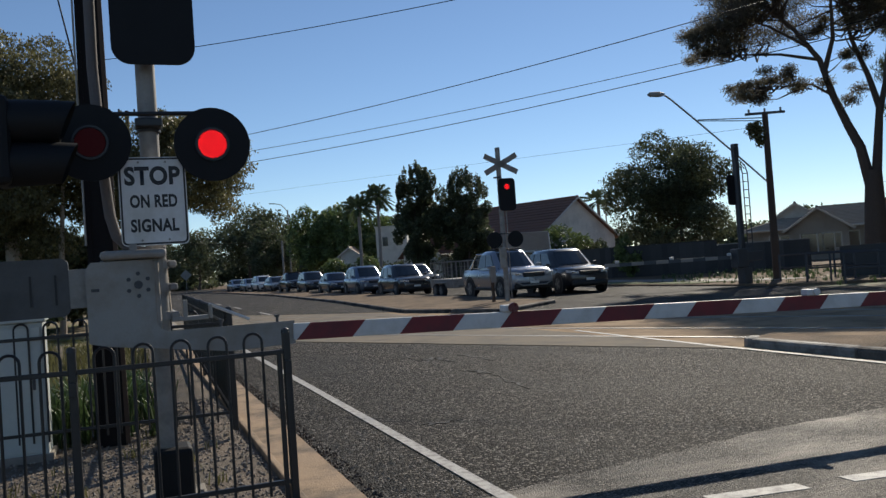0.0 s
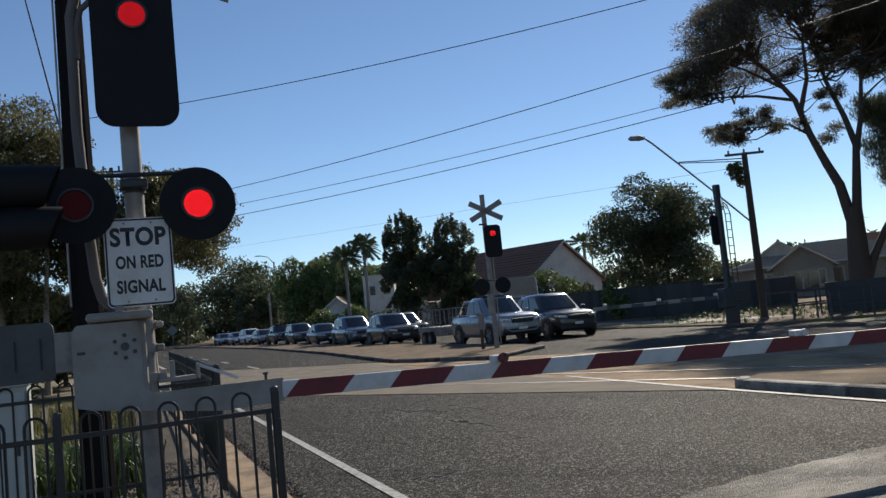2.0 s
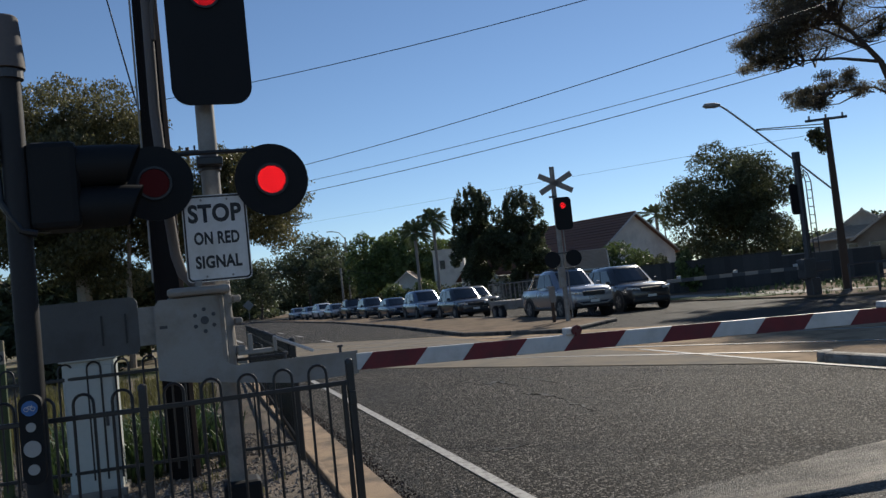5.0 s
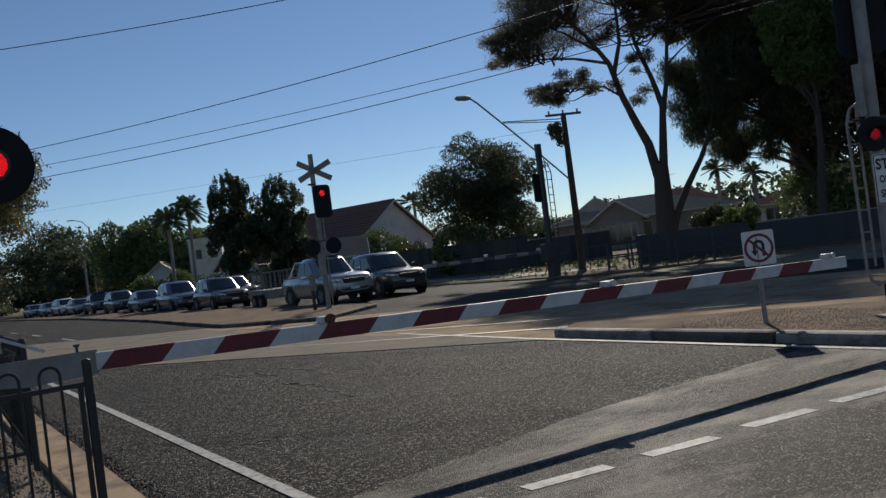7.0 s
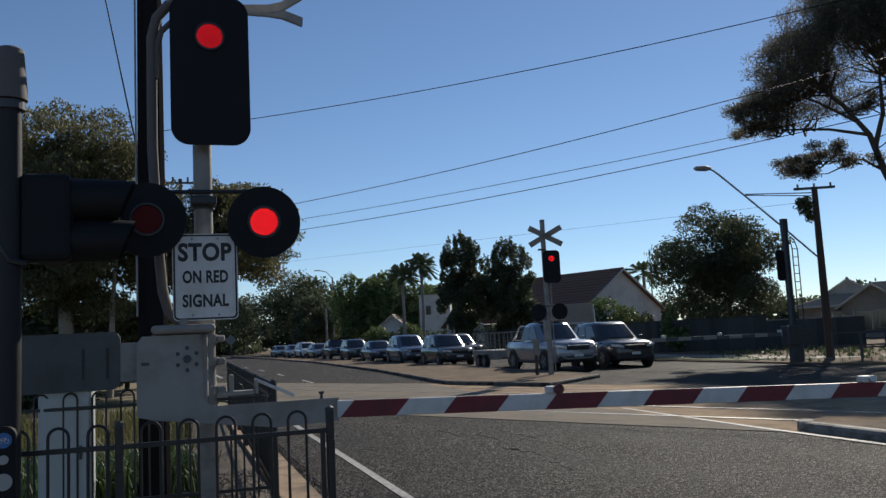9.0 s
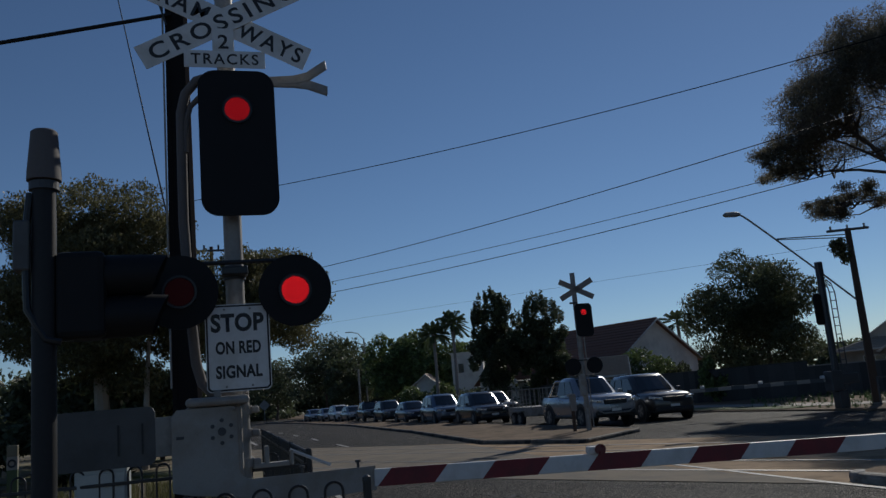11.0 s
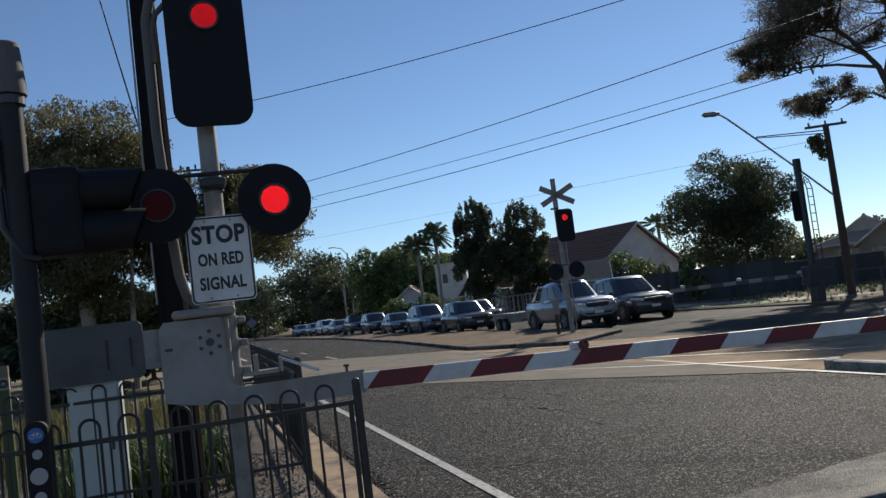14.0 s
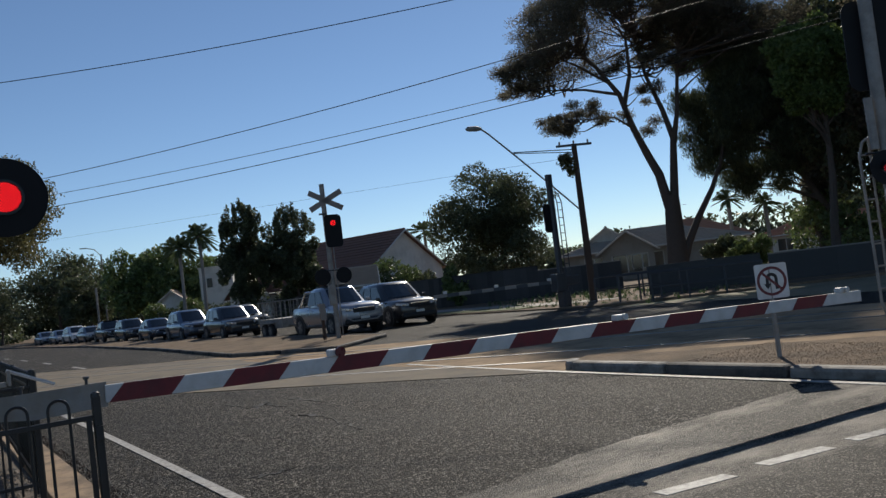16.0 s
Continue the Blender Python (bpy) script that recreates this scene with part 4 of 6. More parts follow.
# ---------------------------------------------------------------- median sign, second signal
ns = thing("no_u_turn_sign", pose(9.12, 6.65, 0.1), "square white no-U-turn sign with red ring on a grey post", "traffic sign")
part("post", Geo().tube([(0, 0, 0), (0, 0, 1.15)], 0.03, 14), "galvanised", ns, smooth=True)
pl = part("sign_plate", Geo().plate(rounded(0.4, 0.44, 0.03), 0.004), "sign_white", ns, m=pose(0, -0.035, 0.97, 0, 0, -36))
g = Geo()
n = 36
g.add([(r * math.cos(2 * math.pi * k / n), -0.002, r * math.sin(2 * math.pi * k / n)) for r in (0.185, 0.15) for k in range(n)], [(k, (k + 1) % n, n + (k + 1) % n, n + k) for k in range(n)])
part("ring", g, "sign_red", pl)
g = Geo().box((0, 0, 0), (0.34, 0.001, 0.032))
part("slash", g, "sign_red", pl, m=pose(0, -0.0045, 0, 0, 45, 0))
g = Geo()
u = [(0.055, -0.1), (0.055, 0.03)] + [(0.055 * math.cos(radians(a)), 0.03 + 0.055 * math.sin(radians(a))) for a in range(20, 181, 20)] + [(-0.055, -0.03)]
for a, b in zip(u, u[1:]):
    a, b = Vector((a[0], 0, a[1])), Vector((b[0], 0, b[1]))
    d = (b - a).normalized()
    s = Vector((-d.z, 0, d.x)) * 0.019
    a, b = a - d * 0.006, b + d * 0.006
    g.add([(p.x, -0.003, p.z) for p in (a - s, a + s, b + s, b - s)], [(0, 1, 2, 3)])
g.add([(-0.1, -0.003, -0.03), (-0.01, -0.003, -0.03), (-0.055, -0.003, -0.1)], [(0, 1, 2)])
part("arrow", g, "sign_black", pl)

s2 = thing("crossing_signal", pose(9.6, 5.22, 0.12, 0, 0, -30), "grey level-crossing signal post with red lamp and ladder on the median", "railway signal", "crossing signals")
part("post", Geo().tube([(0, 0, 0), (0, 0, 4.6)], 0.075, 20), "galvanised", s2, smooth=True)
part("base_box", Geo().box((0.02, 0, 0.2), (0.2, 0.2, 0.4), r=0.03), "black_matt", s2, "black moulded base cover")
part("relay_box", Geo().box((0.26, 0.05, 0.24), (0.2, 0.22, 0.36), r=0.015), "grey_paint_shaded", s2)
part("base_plate", Geo().box((0, 0, 0.015), (0.34, 0.34, 0.03), r=0.008), "concrete_old", s2)
sign_plate(s2, 0.42, 0.58, pose(0.06, -0.13, 1.6), words=STOP)
part("signal_board", Geo().plate(rounded(0.545, 1.07, 0.125, 8), 0.02), "black_matt", s2, "tall black signal backing board", m=pose(0.06, 0.1, 3.6, 0, 0, -15))
lamp_disc(s2, -0.1, -0.16, 2.12, 0.2, "lamp_red_low", 0.06, visor=0.16)
lamp_disc(s2, 0.42, -0.16, 2.12, 0.2, "lamp_red_dark", 0.09, visor=0.18)
part("lamp_bar", Geo().tube([(-0.3, -0.1, 2.3), (0.5, -0.1, 2.3)], 0.016, 8), "black_paint", s2)
ld = part("ladder", Geo().tube([(-0.24, 0.1, 0.55), (-0.26, 0.1, 2.3), (-0.22, 0.08, 2.46), (-0.13, 0.05, 2.52), (-0.04, 0.02, 2.5)], 0.017, 8).tube([(-0.04, 0.1, 0.42), (-0.12, 0.1, 0.38), (-0.2, 0.1, 0.44), (-0.24, 0.1, 0.58)], 0.017, 8)
          .tube([(-0.13, 0.1, 0.6), (-0.13, 0.1, 2.5)], 0.015, 8), "galvanised", s2, "pale tubular side ladder", smooth=True)
for k in range(7):
    part("rung", Geo().tube([(-0.25, 0.1, 0.75 + 0.26 * k), (-0.13, 0.1, 0.75 + 0.26 * k)], 0.011, 6), "galvanised", ld)
part("side_tube", Geo().tube([(-0.13, -0.02, 2.35), (-0.14, -0.02, 2.95)], 0.05, 12), "galvanised", s2)

# ---------------------------------------------------------------- far crossing signal on the median
s3 = thing("crossing_signal", pose(12.05, 25.95, 0.1, 0, 0, -8), "far level-crossing signal seen from behind with crossbuck and red lamp", "railway signal", "crossing signals")
part("post", Geo().tube([(0, 0, 0), (0, 0, 5.3)], 0.085, 16), "galvanised", s3, smooth=True)
for ang in (28, -27):
    part("crossbuck_arm", Geo().box((0, 0.004, 0), (1.3, 0.012, 0.19), r=0.003), "pole_concrete", s3, "grey back of a crossbuck board", m=pose(0.06, -0.1, 4.72, 0, -ang, 0))
part("signal_board", Geo().plate(rounded(0.6, 1.12, 0.14, 8), 0.03), "black_matt", s3, "black signal board", m=pose(0.2, -0.16, 3.66))
lamp_disc(s3, 0.2, -0.18, 3.93, 0.12, "lamp_red_lit", 0.095, visor=0.0)
part("side_bracket", Geo().box((-0.1, -0.1, 4.26), (0.25, 0.05, 0.06)), "dark_steel", s3)
part("lamp_bar", Geo().tube([(-0.4, -0.08, 2.32), (0.42, -0.08, 2.32)], 0.02, 8), "black_paint", s3)
for x in (-0.35, 0.4):
    part("lamp_disc", Geo().plate(circle(0.28, 28), 0.02).tube([(0, 0.02, 0), (0, 0.2, 0)], 0.12, 14), "black_matt", s3, "round black target board", m=pose(x, -0.12, 2.12))
part("relay_box", Geo().box((-0.1, -0.12, 1.5), (0.2, 0.16, 0.7), r=0.02), "grey_paint", s3)
part("stay", Geo().tube([(0.16, -0.02, 0.1), (0.17, -0.02, 3.1)], 0.02, 6), "galvanised", s3)
pb = thing("marker_post", pose(11.6, 26.1, 0.1), "short grey steel post with a pale box beside the far signal", "post")
part("post", Geo().tube([(0, 0, 0), (0, 0, 1.0)], 0.06, 10), "rust_steel", pb)
part("box", Geo().box((0, -0.05, 0.95), (0.2, 0.12, 0.55), r=0.01), "pole_concrete", pb)

# ---------------------------------------------------------------- far boom gate for oncoming traffic
s4 = thing("crossing_signal", pose(20.95, 24.6, 0), "dark crossing signal mast across the road with a ladder", "railway signal", "crossing signals")
part("post", Geo().tube([(0, 0, 0), (0, 0, 5.0)], 0.09, 16), "dark_steel", s4, smooth=True)
part("cable_duct", Geo().box((0.14, 0.02, 2.4), (0.1, 0.08, 4.6), r=0.015), "dark_steel", s4)
part("mast_top", Geo().box((0.05, 0, 4.95), (0.24, 0.16, 0.5), r=0.02), "dark_steel", s4)
for ang in (24, -24):
    part("crossbuck_arm", Geo().box((0, 0, 0), (1.0, 0.02, 0.15), r=0.004), "dark_steel", s4, "dark crossbuck board seen at a slant", m=pose(-0.1, -0.12 - 0.0006 * ang, 4.85, 0, ang, 50))
part("signal_board", Geo().plate(rounded(0.5, 1.1, 0.14, 8), 0.04), "black_matt", s4, "black signal board", m=pose(-0.3, -0.1, 3.5, 0, 0, 20))
ld = part("ladder", Geo().tube([(0.32, 0, 0.6), (0.32, 0, 4.1), (0.28, 0, 4.3), (0.1, 0, 4.4)], 0.022, 6).tube([(0.55, 0, 0.6), (0.55, 0, 4.1), (0.45, 0, 4.4), (0.28, 0, 4.55)], 0.022, 6), "dark_steel", s4)
for k in range(12):
    part("rung", Geo().tube([(0.32, 0, 0.8 + 0.3 * k), (0.55, 0, 0.8 + 0.3 * k)], 0.016, 5), "dark_steel", ld)
part("base_box", Geo().box((0.1, 0, 0.35), (0.4, 0.35, 0.6), r=0.03), "dark_steel", s4)
gate2 = thing("boom_gate", pose(20.95, 24.6, 0), "far lowered boom gate with dark and pale stripes", "boom gate", "boom gates")
part("machine_case", Geo().box((-0.1, 0, 1.0), (0.5, 0.4, 0.7), r=0.04), "dark_steel", gate2)
part("counterweight", Geo().box((0.5, -0.1, 1.05), (0.7, 0.1, 0.35), r=0.03), "dark_steel", gate2)
b2 = Vector((16.3, 26.45, 1.02)) - Vector((20.8, 24.65, 1.02))
# white boom given the duller pole_concrete colour to stand for tree shade
boom2 = part("boom", Geo().box((b2.length / 2, 0, 0), (b2.length, 0.05, 0.13), r=0.008), "pole_concrete", gate2, "striped boom", m=Matrix.Translation((-0.15, 0.05, 1.05)) @ b2.to_track_quat('X', 'Z').to_matrix().to_4x4())
for k in range(5):
    part("stripe", Geo().box((0.5 + 0.9 * k, 0, 0), (0.45, 0.06, 0.132)), "dark_steel", boom2)
for s0 in (0.3, 2.4, 4.4):
    part("boom_lamp", Geo().box((s0, 0, 0.11), (0.14, 0.12, 0.1), r=0.02), "boom_white", boom2)

# ---------------------------------------------------------------- vehicles
def wheel(parent, x, y, r, side):
    w = part("wheel", Geo().tube([(x - side * 0.2, y, r), (x - side * 0.17, y, r), (x - side * 0.03, y, r), (x, y, r)], [r * 0.93, r, r, r * 0.93], 22), "tyre", parent, smooth=True)
    part("rim", Geo().tube([(x - side * 0.02, y, r), (x + side * 0.012, y, r)], [r * 0.66, r * 0.64], 18), "dark_steel", w)
    g = Geo()
    for k in range(5):
        a = 2 * math.pi * k / 5
        c = Vector((0, math.cos(a), math.sin(a)))
        s = Vector((0, -math.sin(a), math.cos(a))) * r * 0.09
        g.add([(x + side * 0.018, y + q.y, r + q.z) for q in (c * r * 0.15 + s, c * r * 0.6 + s * 1.3, c * r * 0.6 - s * 1.3, c * r * 0.15 - s)], [(0, 1, 2, 3)])
    part("hub", g.tube([(x, y, r), (x + side * 0.02, y, r)], r * 0.16, 10), "galvanised", w)
    return w


def vehicle(label, x, y, rz, paint, L=4.6, W=1.86, H=1.68, kind="suv", name="car", group="queued cars"):
    """A road vehicle, its front towards -y; lower body and cabin are lofted from rounded stations along its length."""
    t = thing(name, pose(x, y, 0, 0, 0, rz), label, name, group)
    h2, w2 = L / 2, W / 2
    belt, hood, gc = H * 0.6, H * 0.58, 0.24
    if kind == "ute":
        belt, hood, gc = H * 0.62, H * 0.625, 0.36
    if kind == "hatch":
        belt, hood = H * 0.62, H * 0.58

    def ring(yy, zt, wf, zb, crown):
        w, h = w2 * wf, zt - zb
        half = [(0.0, zb), (w * 0.82, zb), (w * 0.93, zb + 0.06), (w * 0.985, zb + 0.3 * h), (w, zb + 0.55 * h), (w * 0.985, zb + 0.74 * h),
                (w * 0.95, zb + 0.88 * h), (w * 0.87, zb + 0.97 * h), (w * 0.6, zt + crown * 0.6), (0.0, zt + crown)]
        return [(a, yy, b) for a, b in half] + [(-a, yy, b) for a, b in reversed(half[1:-1])]

    cab0 = -h2 + L * (0.25 if kind != "hatch" else 0.22)
    cab1 = h2 - L * (0.05 if kind == "suv" else 0.09)
    if kind == "ute":
        cab1 = h2 - L * 0.31
    body = Geo().loft([ring(-h2, hood * 0.72, 0.66, gc + 0.16, 0.01), ring(-h2 + 0.05, hood * 0.84, 0.78, gc + 0.06, 0.02), ring(-h2 + 0.16, hood * 0.91, 0.88, gc + 0.02, 0.03),
                       ring(-h2 + 0.34, hood * 0.95, 0.95, gc, 0.035), ring(-h2 + 0.65, hood * 0.985, 0.99, gc, 0.04), ring(cab0, belt - 0.01, 1.0, gc, 0.03),
                       ring(0, belt, 1.0, gc, 0.0), ring(cab1 - 0.3, belt + 0.02, 1.0, gc, 0.0), ring(h2 - 0.25, belt + 0.02, 0.98, gc, 0.0), ring(h2 - 0.07, belt * 0.95, 0.93, gc + 0.05, 0.0), ring(h2, belt * 0.78, 0.86, gc + 0.14, 0.0)])
    part("body", body, paint, t, smooth=True)
    rise = L * (0.17 if kind != "ute" else 0.14)
    back = L * (0.08 if kind == "suv" else 0.03 if kind == "ute" else 0.13)

    def cring(z, wf, y0, y1):
        w = w2 * wf
        half = [(0.0, y0), (w * 0.5, y0 + 0.03), (w * 0.86, y0 + 0.13), (w * 0.97, y0 + 0.3), (w, (y0 + y1) / 2), (w * 0.97, y1 - 0.25), (w * 0.86, y1 - 0.06), (0.0, y1)]
        return [(a, b, z) for a, b in half] + [(-a, b, z) for a, b in reversed(half[1:-1])]

    bz, tz = belt - 0.03, H - 0.09
    levels = [(0.0, 0.93), (0.35, 0.885), (0.7, 0.825), (1.0, 0.765)]
    cr = [cring(bz + (tz - bz) * f, wf, cab0 + rise * f, cab1 - back * f * f) for f, wf in levels]
    cr += [cring(H - 0.03, 0.69, cab0 + rise + 0.12, cab1 - back - 0.07), cring(H, 0.5, cab0 + rise + 0.34, cab1 - back - 0.3)]
    part("cabin", Geo().loft(cr), paint, t, smooth=True)

    def side(f, u, s):
        """A point of the cabin's flank: f up from the belt, u from front to back."""
        wf = 0.93 - 0.165 * f
        y0, y1 = cab0 + rise * f + 0.26, cab1 - back * f * f - 0.2
        return Vector((s * (w2 * wf + 0.006), y0 + (y1 - y0) * u, bz + (tz - bz) * f))

    def pane(q, nm, out):
        q, n = [Vector(v) for v in q], len(q)
        f = [tuple(range(n)), tuple(range(2 * n - 1, n - 1, -1))] + [(k, k + n, (k + 1) % n + n, (k + 1) % n) for k in range(n)]
        part(nm, Geo().add([v + Vector(out) * 0.014 for v in q] + [v - Vector(out) * 0.03 for v in q], f), "car_glass", t)

    for nm, yb, yt, o in (("windscreen", cab0, cab0 + rise, (0, -0.75, 0.66)), ("rear_window", cab1, cab1 - back, (0, 0.9, 0.3))):
        g = Geo()
        sgn = 1 if o[1] < 0 else -1
        for s0 in (-1, 1):
            cols = []
            for u, dy in ((0.0, 0.0), (0.42, 0.025), (0.74, 0.1)):
                lo, hi = Vector((s0 * u * w2 * 0.93, yb + sgn * dy, bz)), Vector((s0 * u * w2 * 0.8, yt + sgn * dy, tz))
                cols.append((lo.lerp(hi, 0.14) + Vector(o) * 0.02, lo.lerp(hi, 0.95) + Vector(o) * 0.02))
            for (a, b), (c, d) in zip(cols, cols[1:]):
                inn = -Vector(o) * 0.03
                g.add([a, c, d, b, a + inn, c + inn, d + inn, b + inn], [(0, 1, 2, 3), (7, 6, 5, 4), (0, 4, 5, 1), (1, 5, 6, 2), (2, 6, 7, 3), (3, 7, 4, 0)])
        part(nm, g, "car_glass", t)
    cuts = ((0.03, 0.46), (0.5, 0.97)) if kind == "ute" else ((0.03, 0.36), (0.4, 0.7), (0.74, 0.96))
    for s0 in (-1, 1):
        for u0, u1 in cuts:
            pane([side(0.13, u0, s0), side(0.13, u1, s0), side(0.9, u1, s0), side(0.9, u0, s0)], "side_window", (s0, 0, 0.15))
    r = H * 0.215
    fy, ry = -h2 + L * 0.19, h2 - L * 0.2
    for s0 in (-1, 1):
        for yy in (fy, ry):
            part("wheel_arch", Geo().tube([(s0 * (w2 - 0.12), yy, r), (s0 * (w2 + 0.004), yy, r)], r * 1.2, 24), "black_trim", t)
            wheel(t, s0 * (w2 + 0.015), yy, r, s0)
        lamp = Geo().loft([[(s0 * w2 * a, -h2 + b, hood * c + e) for e in (-0.045, 0.045)] + [(s0 * w2 * a, -h2 + b + 0.1, hood * c + e) for e in (0.05, -0.05)] for a, b, c in ((0.5, -0.035, 0.78), (0.66, -0.02, 0.8), (0.82, 0.05, 0.82), (0.93, 0.17, 0.84))])
        hl = part("headlight", lamp, "headlight", t)
        part("lens", Geo().box((s0 * w2 * 0.7, -h2 - 0.03, hood * 0.805), (0.2, 0.03, 0.05), pose(0, 0, 0, 0, 0, 0), r=0.012), "chrome", hl)
        part("mirror", Geo().box((s0 * (w2 + 0.08), cab0 + 0.42, belt + 0.08), (0.2, 0.1, 0.14), r=0.04), paint, t)
        part("fog_lamp", Geo().box((s0 * w2 * 0.66, -h2 + 0.06, hood * 0.45), (0.17, 0.08, 0.09), r=0.03), "black_trim", t)
        part("door_handle", Geo().box((s0 * (w2 + 0.005), 0.25, belt - 0.13), (0.02, 0.16, 0.03), r=0.005), "chrome", t)
        part("sill", Geo().box((s0 * w2 * 0.95, 0, gc + 0.05), (0.1, L * 0.4, 0.12), r=0.03), "black_trim", t)
    part("grille", Geo().box((0, -h2 + 0.02, hood * 0.76), (W * 0.46, 0.1, H * 0.09), r=0.03), "black_trim", t)
    part("grille_bar", Geo().box((0, -h2 - 0.035, hood * 0.77), (W * 0.34, 0.02, 0.02), r=0.005), "dark_steel", t)
    part("bumper", Geo().box((0, -h2 + 0.1, gc + 0.16), (W * 0.8, 0.26, 0.24), r=0.08), "black_trim", t)
    part("number_plate", Geo().box((0, -h2 - 0.04, hood * 0.52), (0.37, 0.012, 0.1), r=0.003), "plate_white", t)
    if kind == "suv":
        for s0 in (-1, 1):
            part("roof_rail", Geo().tube([(s0 * w2 * 0.62, cab0 + rise + 0.4, H - 0.01), (s0 * w2 * 0.64, 0, H + 0.035), (s0 * w2 * 0.62, cab1 - back - 0.3, H - 0.01)], 0.018, 6), "black_trim", t)
    if kind == "ute":
        zt = belt + 0.02
        part("tray_liner", Geo().box((0, (cab1 + h2) / 2, zt + 0.012), (W * 0.8, h2 - cab1 - 0.2, 0.03), r=0.01), "black_trim", t)
        part("sports_bar", Geo().tube([(-w2 * 0.8, cab1 + 0.95, zt), (-w2 * 0.72, cab1 + 0.3, H - 0.12), (w2 * 0.72, cab1 + 0.3, H - 0.12), (w2 * 0.8, cab1 + 0.95, zt)], 0.04, 8), "chrome", t, "polished sports bar")
        part("roof_rack", Geo().box((0, 0.0, H + 0.03), (W * 0.56, 0.9, 0.035), r=0.012), "black_trim", t)
        part("bumper_trim", Geo().tube([(-w2 * 0.78, -h2 + 0.02, gc + 0.3), (-w2 * 0.5, -h2 - 0.04, gc + 0.16), (w2 * 0.5, -h2 - 0.04, gc + 0.16), (w2 * 0.78, -h2 + 0.02, gc + 0.3)], 0.03, 8), "galvanised", t, "pale bumper trim")
    return t


vehicle("silver dual-cab ute waiting at the crossing", 14.25, 30.7, -1, "paint_silver", 5.2, 1.95, 1.93, "ute", "ute", "queued cars")
vehicle("dark charcoal SUV waiting beside the ute", 17.3, 31.4, -4, "paint_charcoal", 4.9, 1.98, 1.84, "suv")
vehicle("charcoal SUV in the queue", 14.1, 43.8, 0, "paint_charcoal", 4.6, 1.86, 1.7, "suv")
vehicle("steel-blue SUV in the queue", 13.75, 50.5, 0, "paint_steel_blue", 4.7, 1.9, 1.78, "suv")
vehicle("dark navy hatchback in the queue", 13.9, 59.3, 1, "paint_navy", 4.3, 1.8, 1.5, "hatch")
vehicle("dark SUV in the queue", 13.8, 67.0, 1, "paint_charcoal", 4.6, 1.86, 1.7, "suv")
vehicle("dark ute in the queue", 13.6, 74.5, 1, "paint_charcoal", 5.1, 1.9, 1.75, "ute", "ute")
vehicle("grey hatchback far down the queue", 13.2, 81.5, 4, "paint_grey", 4.3, 1.8, 1.5, "hatch")
vehicle("white SUV far down the queue", 12.9, 88.0, 4, "paint_white", 4.6, 1.86, 1.68, "suv")
vehicle("silver hatchback far down the queue", 12.5, 95.0, 4, "paint_silver", 4.3, 1.8, 1.48, "hatch")
vehicle("silver sedan at the end of the queue", 11.9, 102.5, 4, "paint_silver", 4.5, 1.8, 1.46, "hatch")
vehicle("white SUV in the outer lane", 17.0, 63.0, 4, "paint_white", 4.6, 1.86, 1.7, "suv")
vehicle("grey SUV in the outer lane", 17.1, 50.5, 4, "paint_grey", 4.6, 1.86, 1.7, "suv")

tr = thing("box_trailer", pose(14.35, 36.4, 0, 0, 0, 3), "grey caged box trailer behind the ute", "trailer")
part("tub", Geo().box((0, 0, 0.62), (1.6, 2.6, 0.42), r=0.02), "galvanised", tr)
for x in (-0.78, 0.78):
    for k in range(6):
        part("cage_bar", Geo().tube([(x, -1.25 + 0.5 * k, 0.8), (x, -1.25 + 0.5 * k, 1.62)], 0.02, 5), "galvanised", tr)
    part("cage_rail", Geo().tube([(x, -1.27, 1.62), (x, 1.27, 1.62)], 0.022, 5), "galvanised", tr)
    for k in range(3):
        part("cage_wire", Geo().tube([(x, -1.27, 1.0 + 0.18 * k), (x, 1.27, 1.0 + 0.18 * k)], 0.01, 4), "galvanised", tr)
    part("mudguard", Geo().box((x * 1.12, 0.15, 0.66), (0.22, 1.35, 0.05), r=0.02), "galvanised", tr)
    for yy in (-0.2, 0.5):
        wheel(tr, x * 1.2, yy, 0.31, 1 if x > 0 else -1)
for yy in (-1.27, 1.27):
    part("cage_rail", Geo().tube([(-0.78, yy, 1.62), (0.78, yy, 1.62)], 0.022, 5), "galvanised", tr)
    for k in range(5):
        part("cage_bar", Geo().tube([(-0.6 + 0.3 * k, yy, 0.8), (-0.6 + 0.3 * k, yy, 1.62)], 0.015, 5), "galvanised", tr)
part("drawbar", Geo().tube([(-0.5, -1.3, 0.5), (0, -2.3, 0.48)], 0.04, 6).tube([(0.5, -1.3, 0.5), (0, -2.3, 0.48)], 0.04, 6), "galvanised", tr)


# ---------------------------------------------------------------- overhead wires and far poles
def wire(pts, r=0.012, label="black overhead power wire", sag=0.0, name="power_wire"):
    a, b = Vector(pts[0]), Vector(pts[-1])
    q = [a.lerp(b, k / 24) + Vector((0, 0, -sag * 4 * (k / 24) * (1 - k / 24))) for k in range(25)] if len(pts) == 2 else pts
    return lone(name, Geo().tube(q, r, 5, caps=False), "black_matt", label, "wire", "overhead wires")


def span(p, q, drop, r):
    """A long wire through p and q that hangs a little between them and goes on past both."""
    p, q = Vector(p), Vector(q)
    wire([p.lerp(q, k) - Vector((0, 0, 4 * drop * k * (1 - k))) for k in (-1.4 + 0.1 * n for n in range(39))], r)


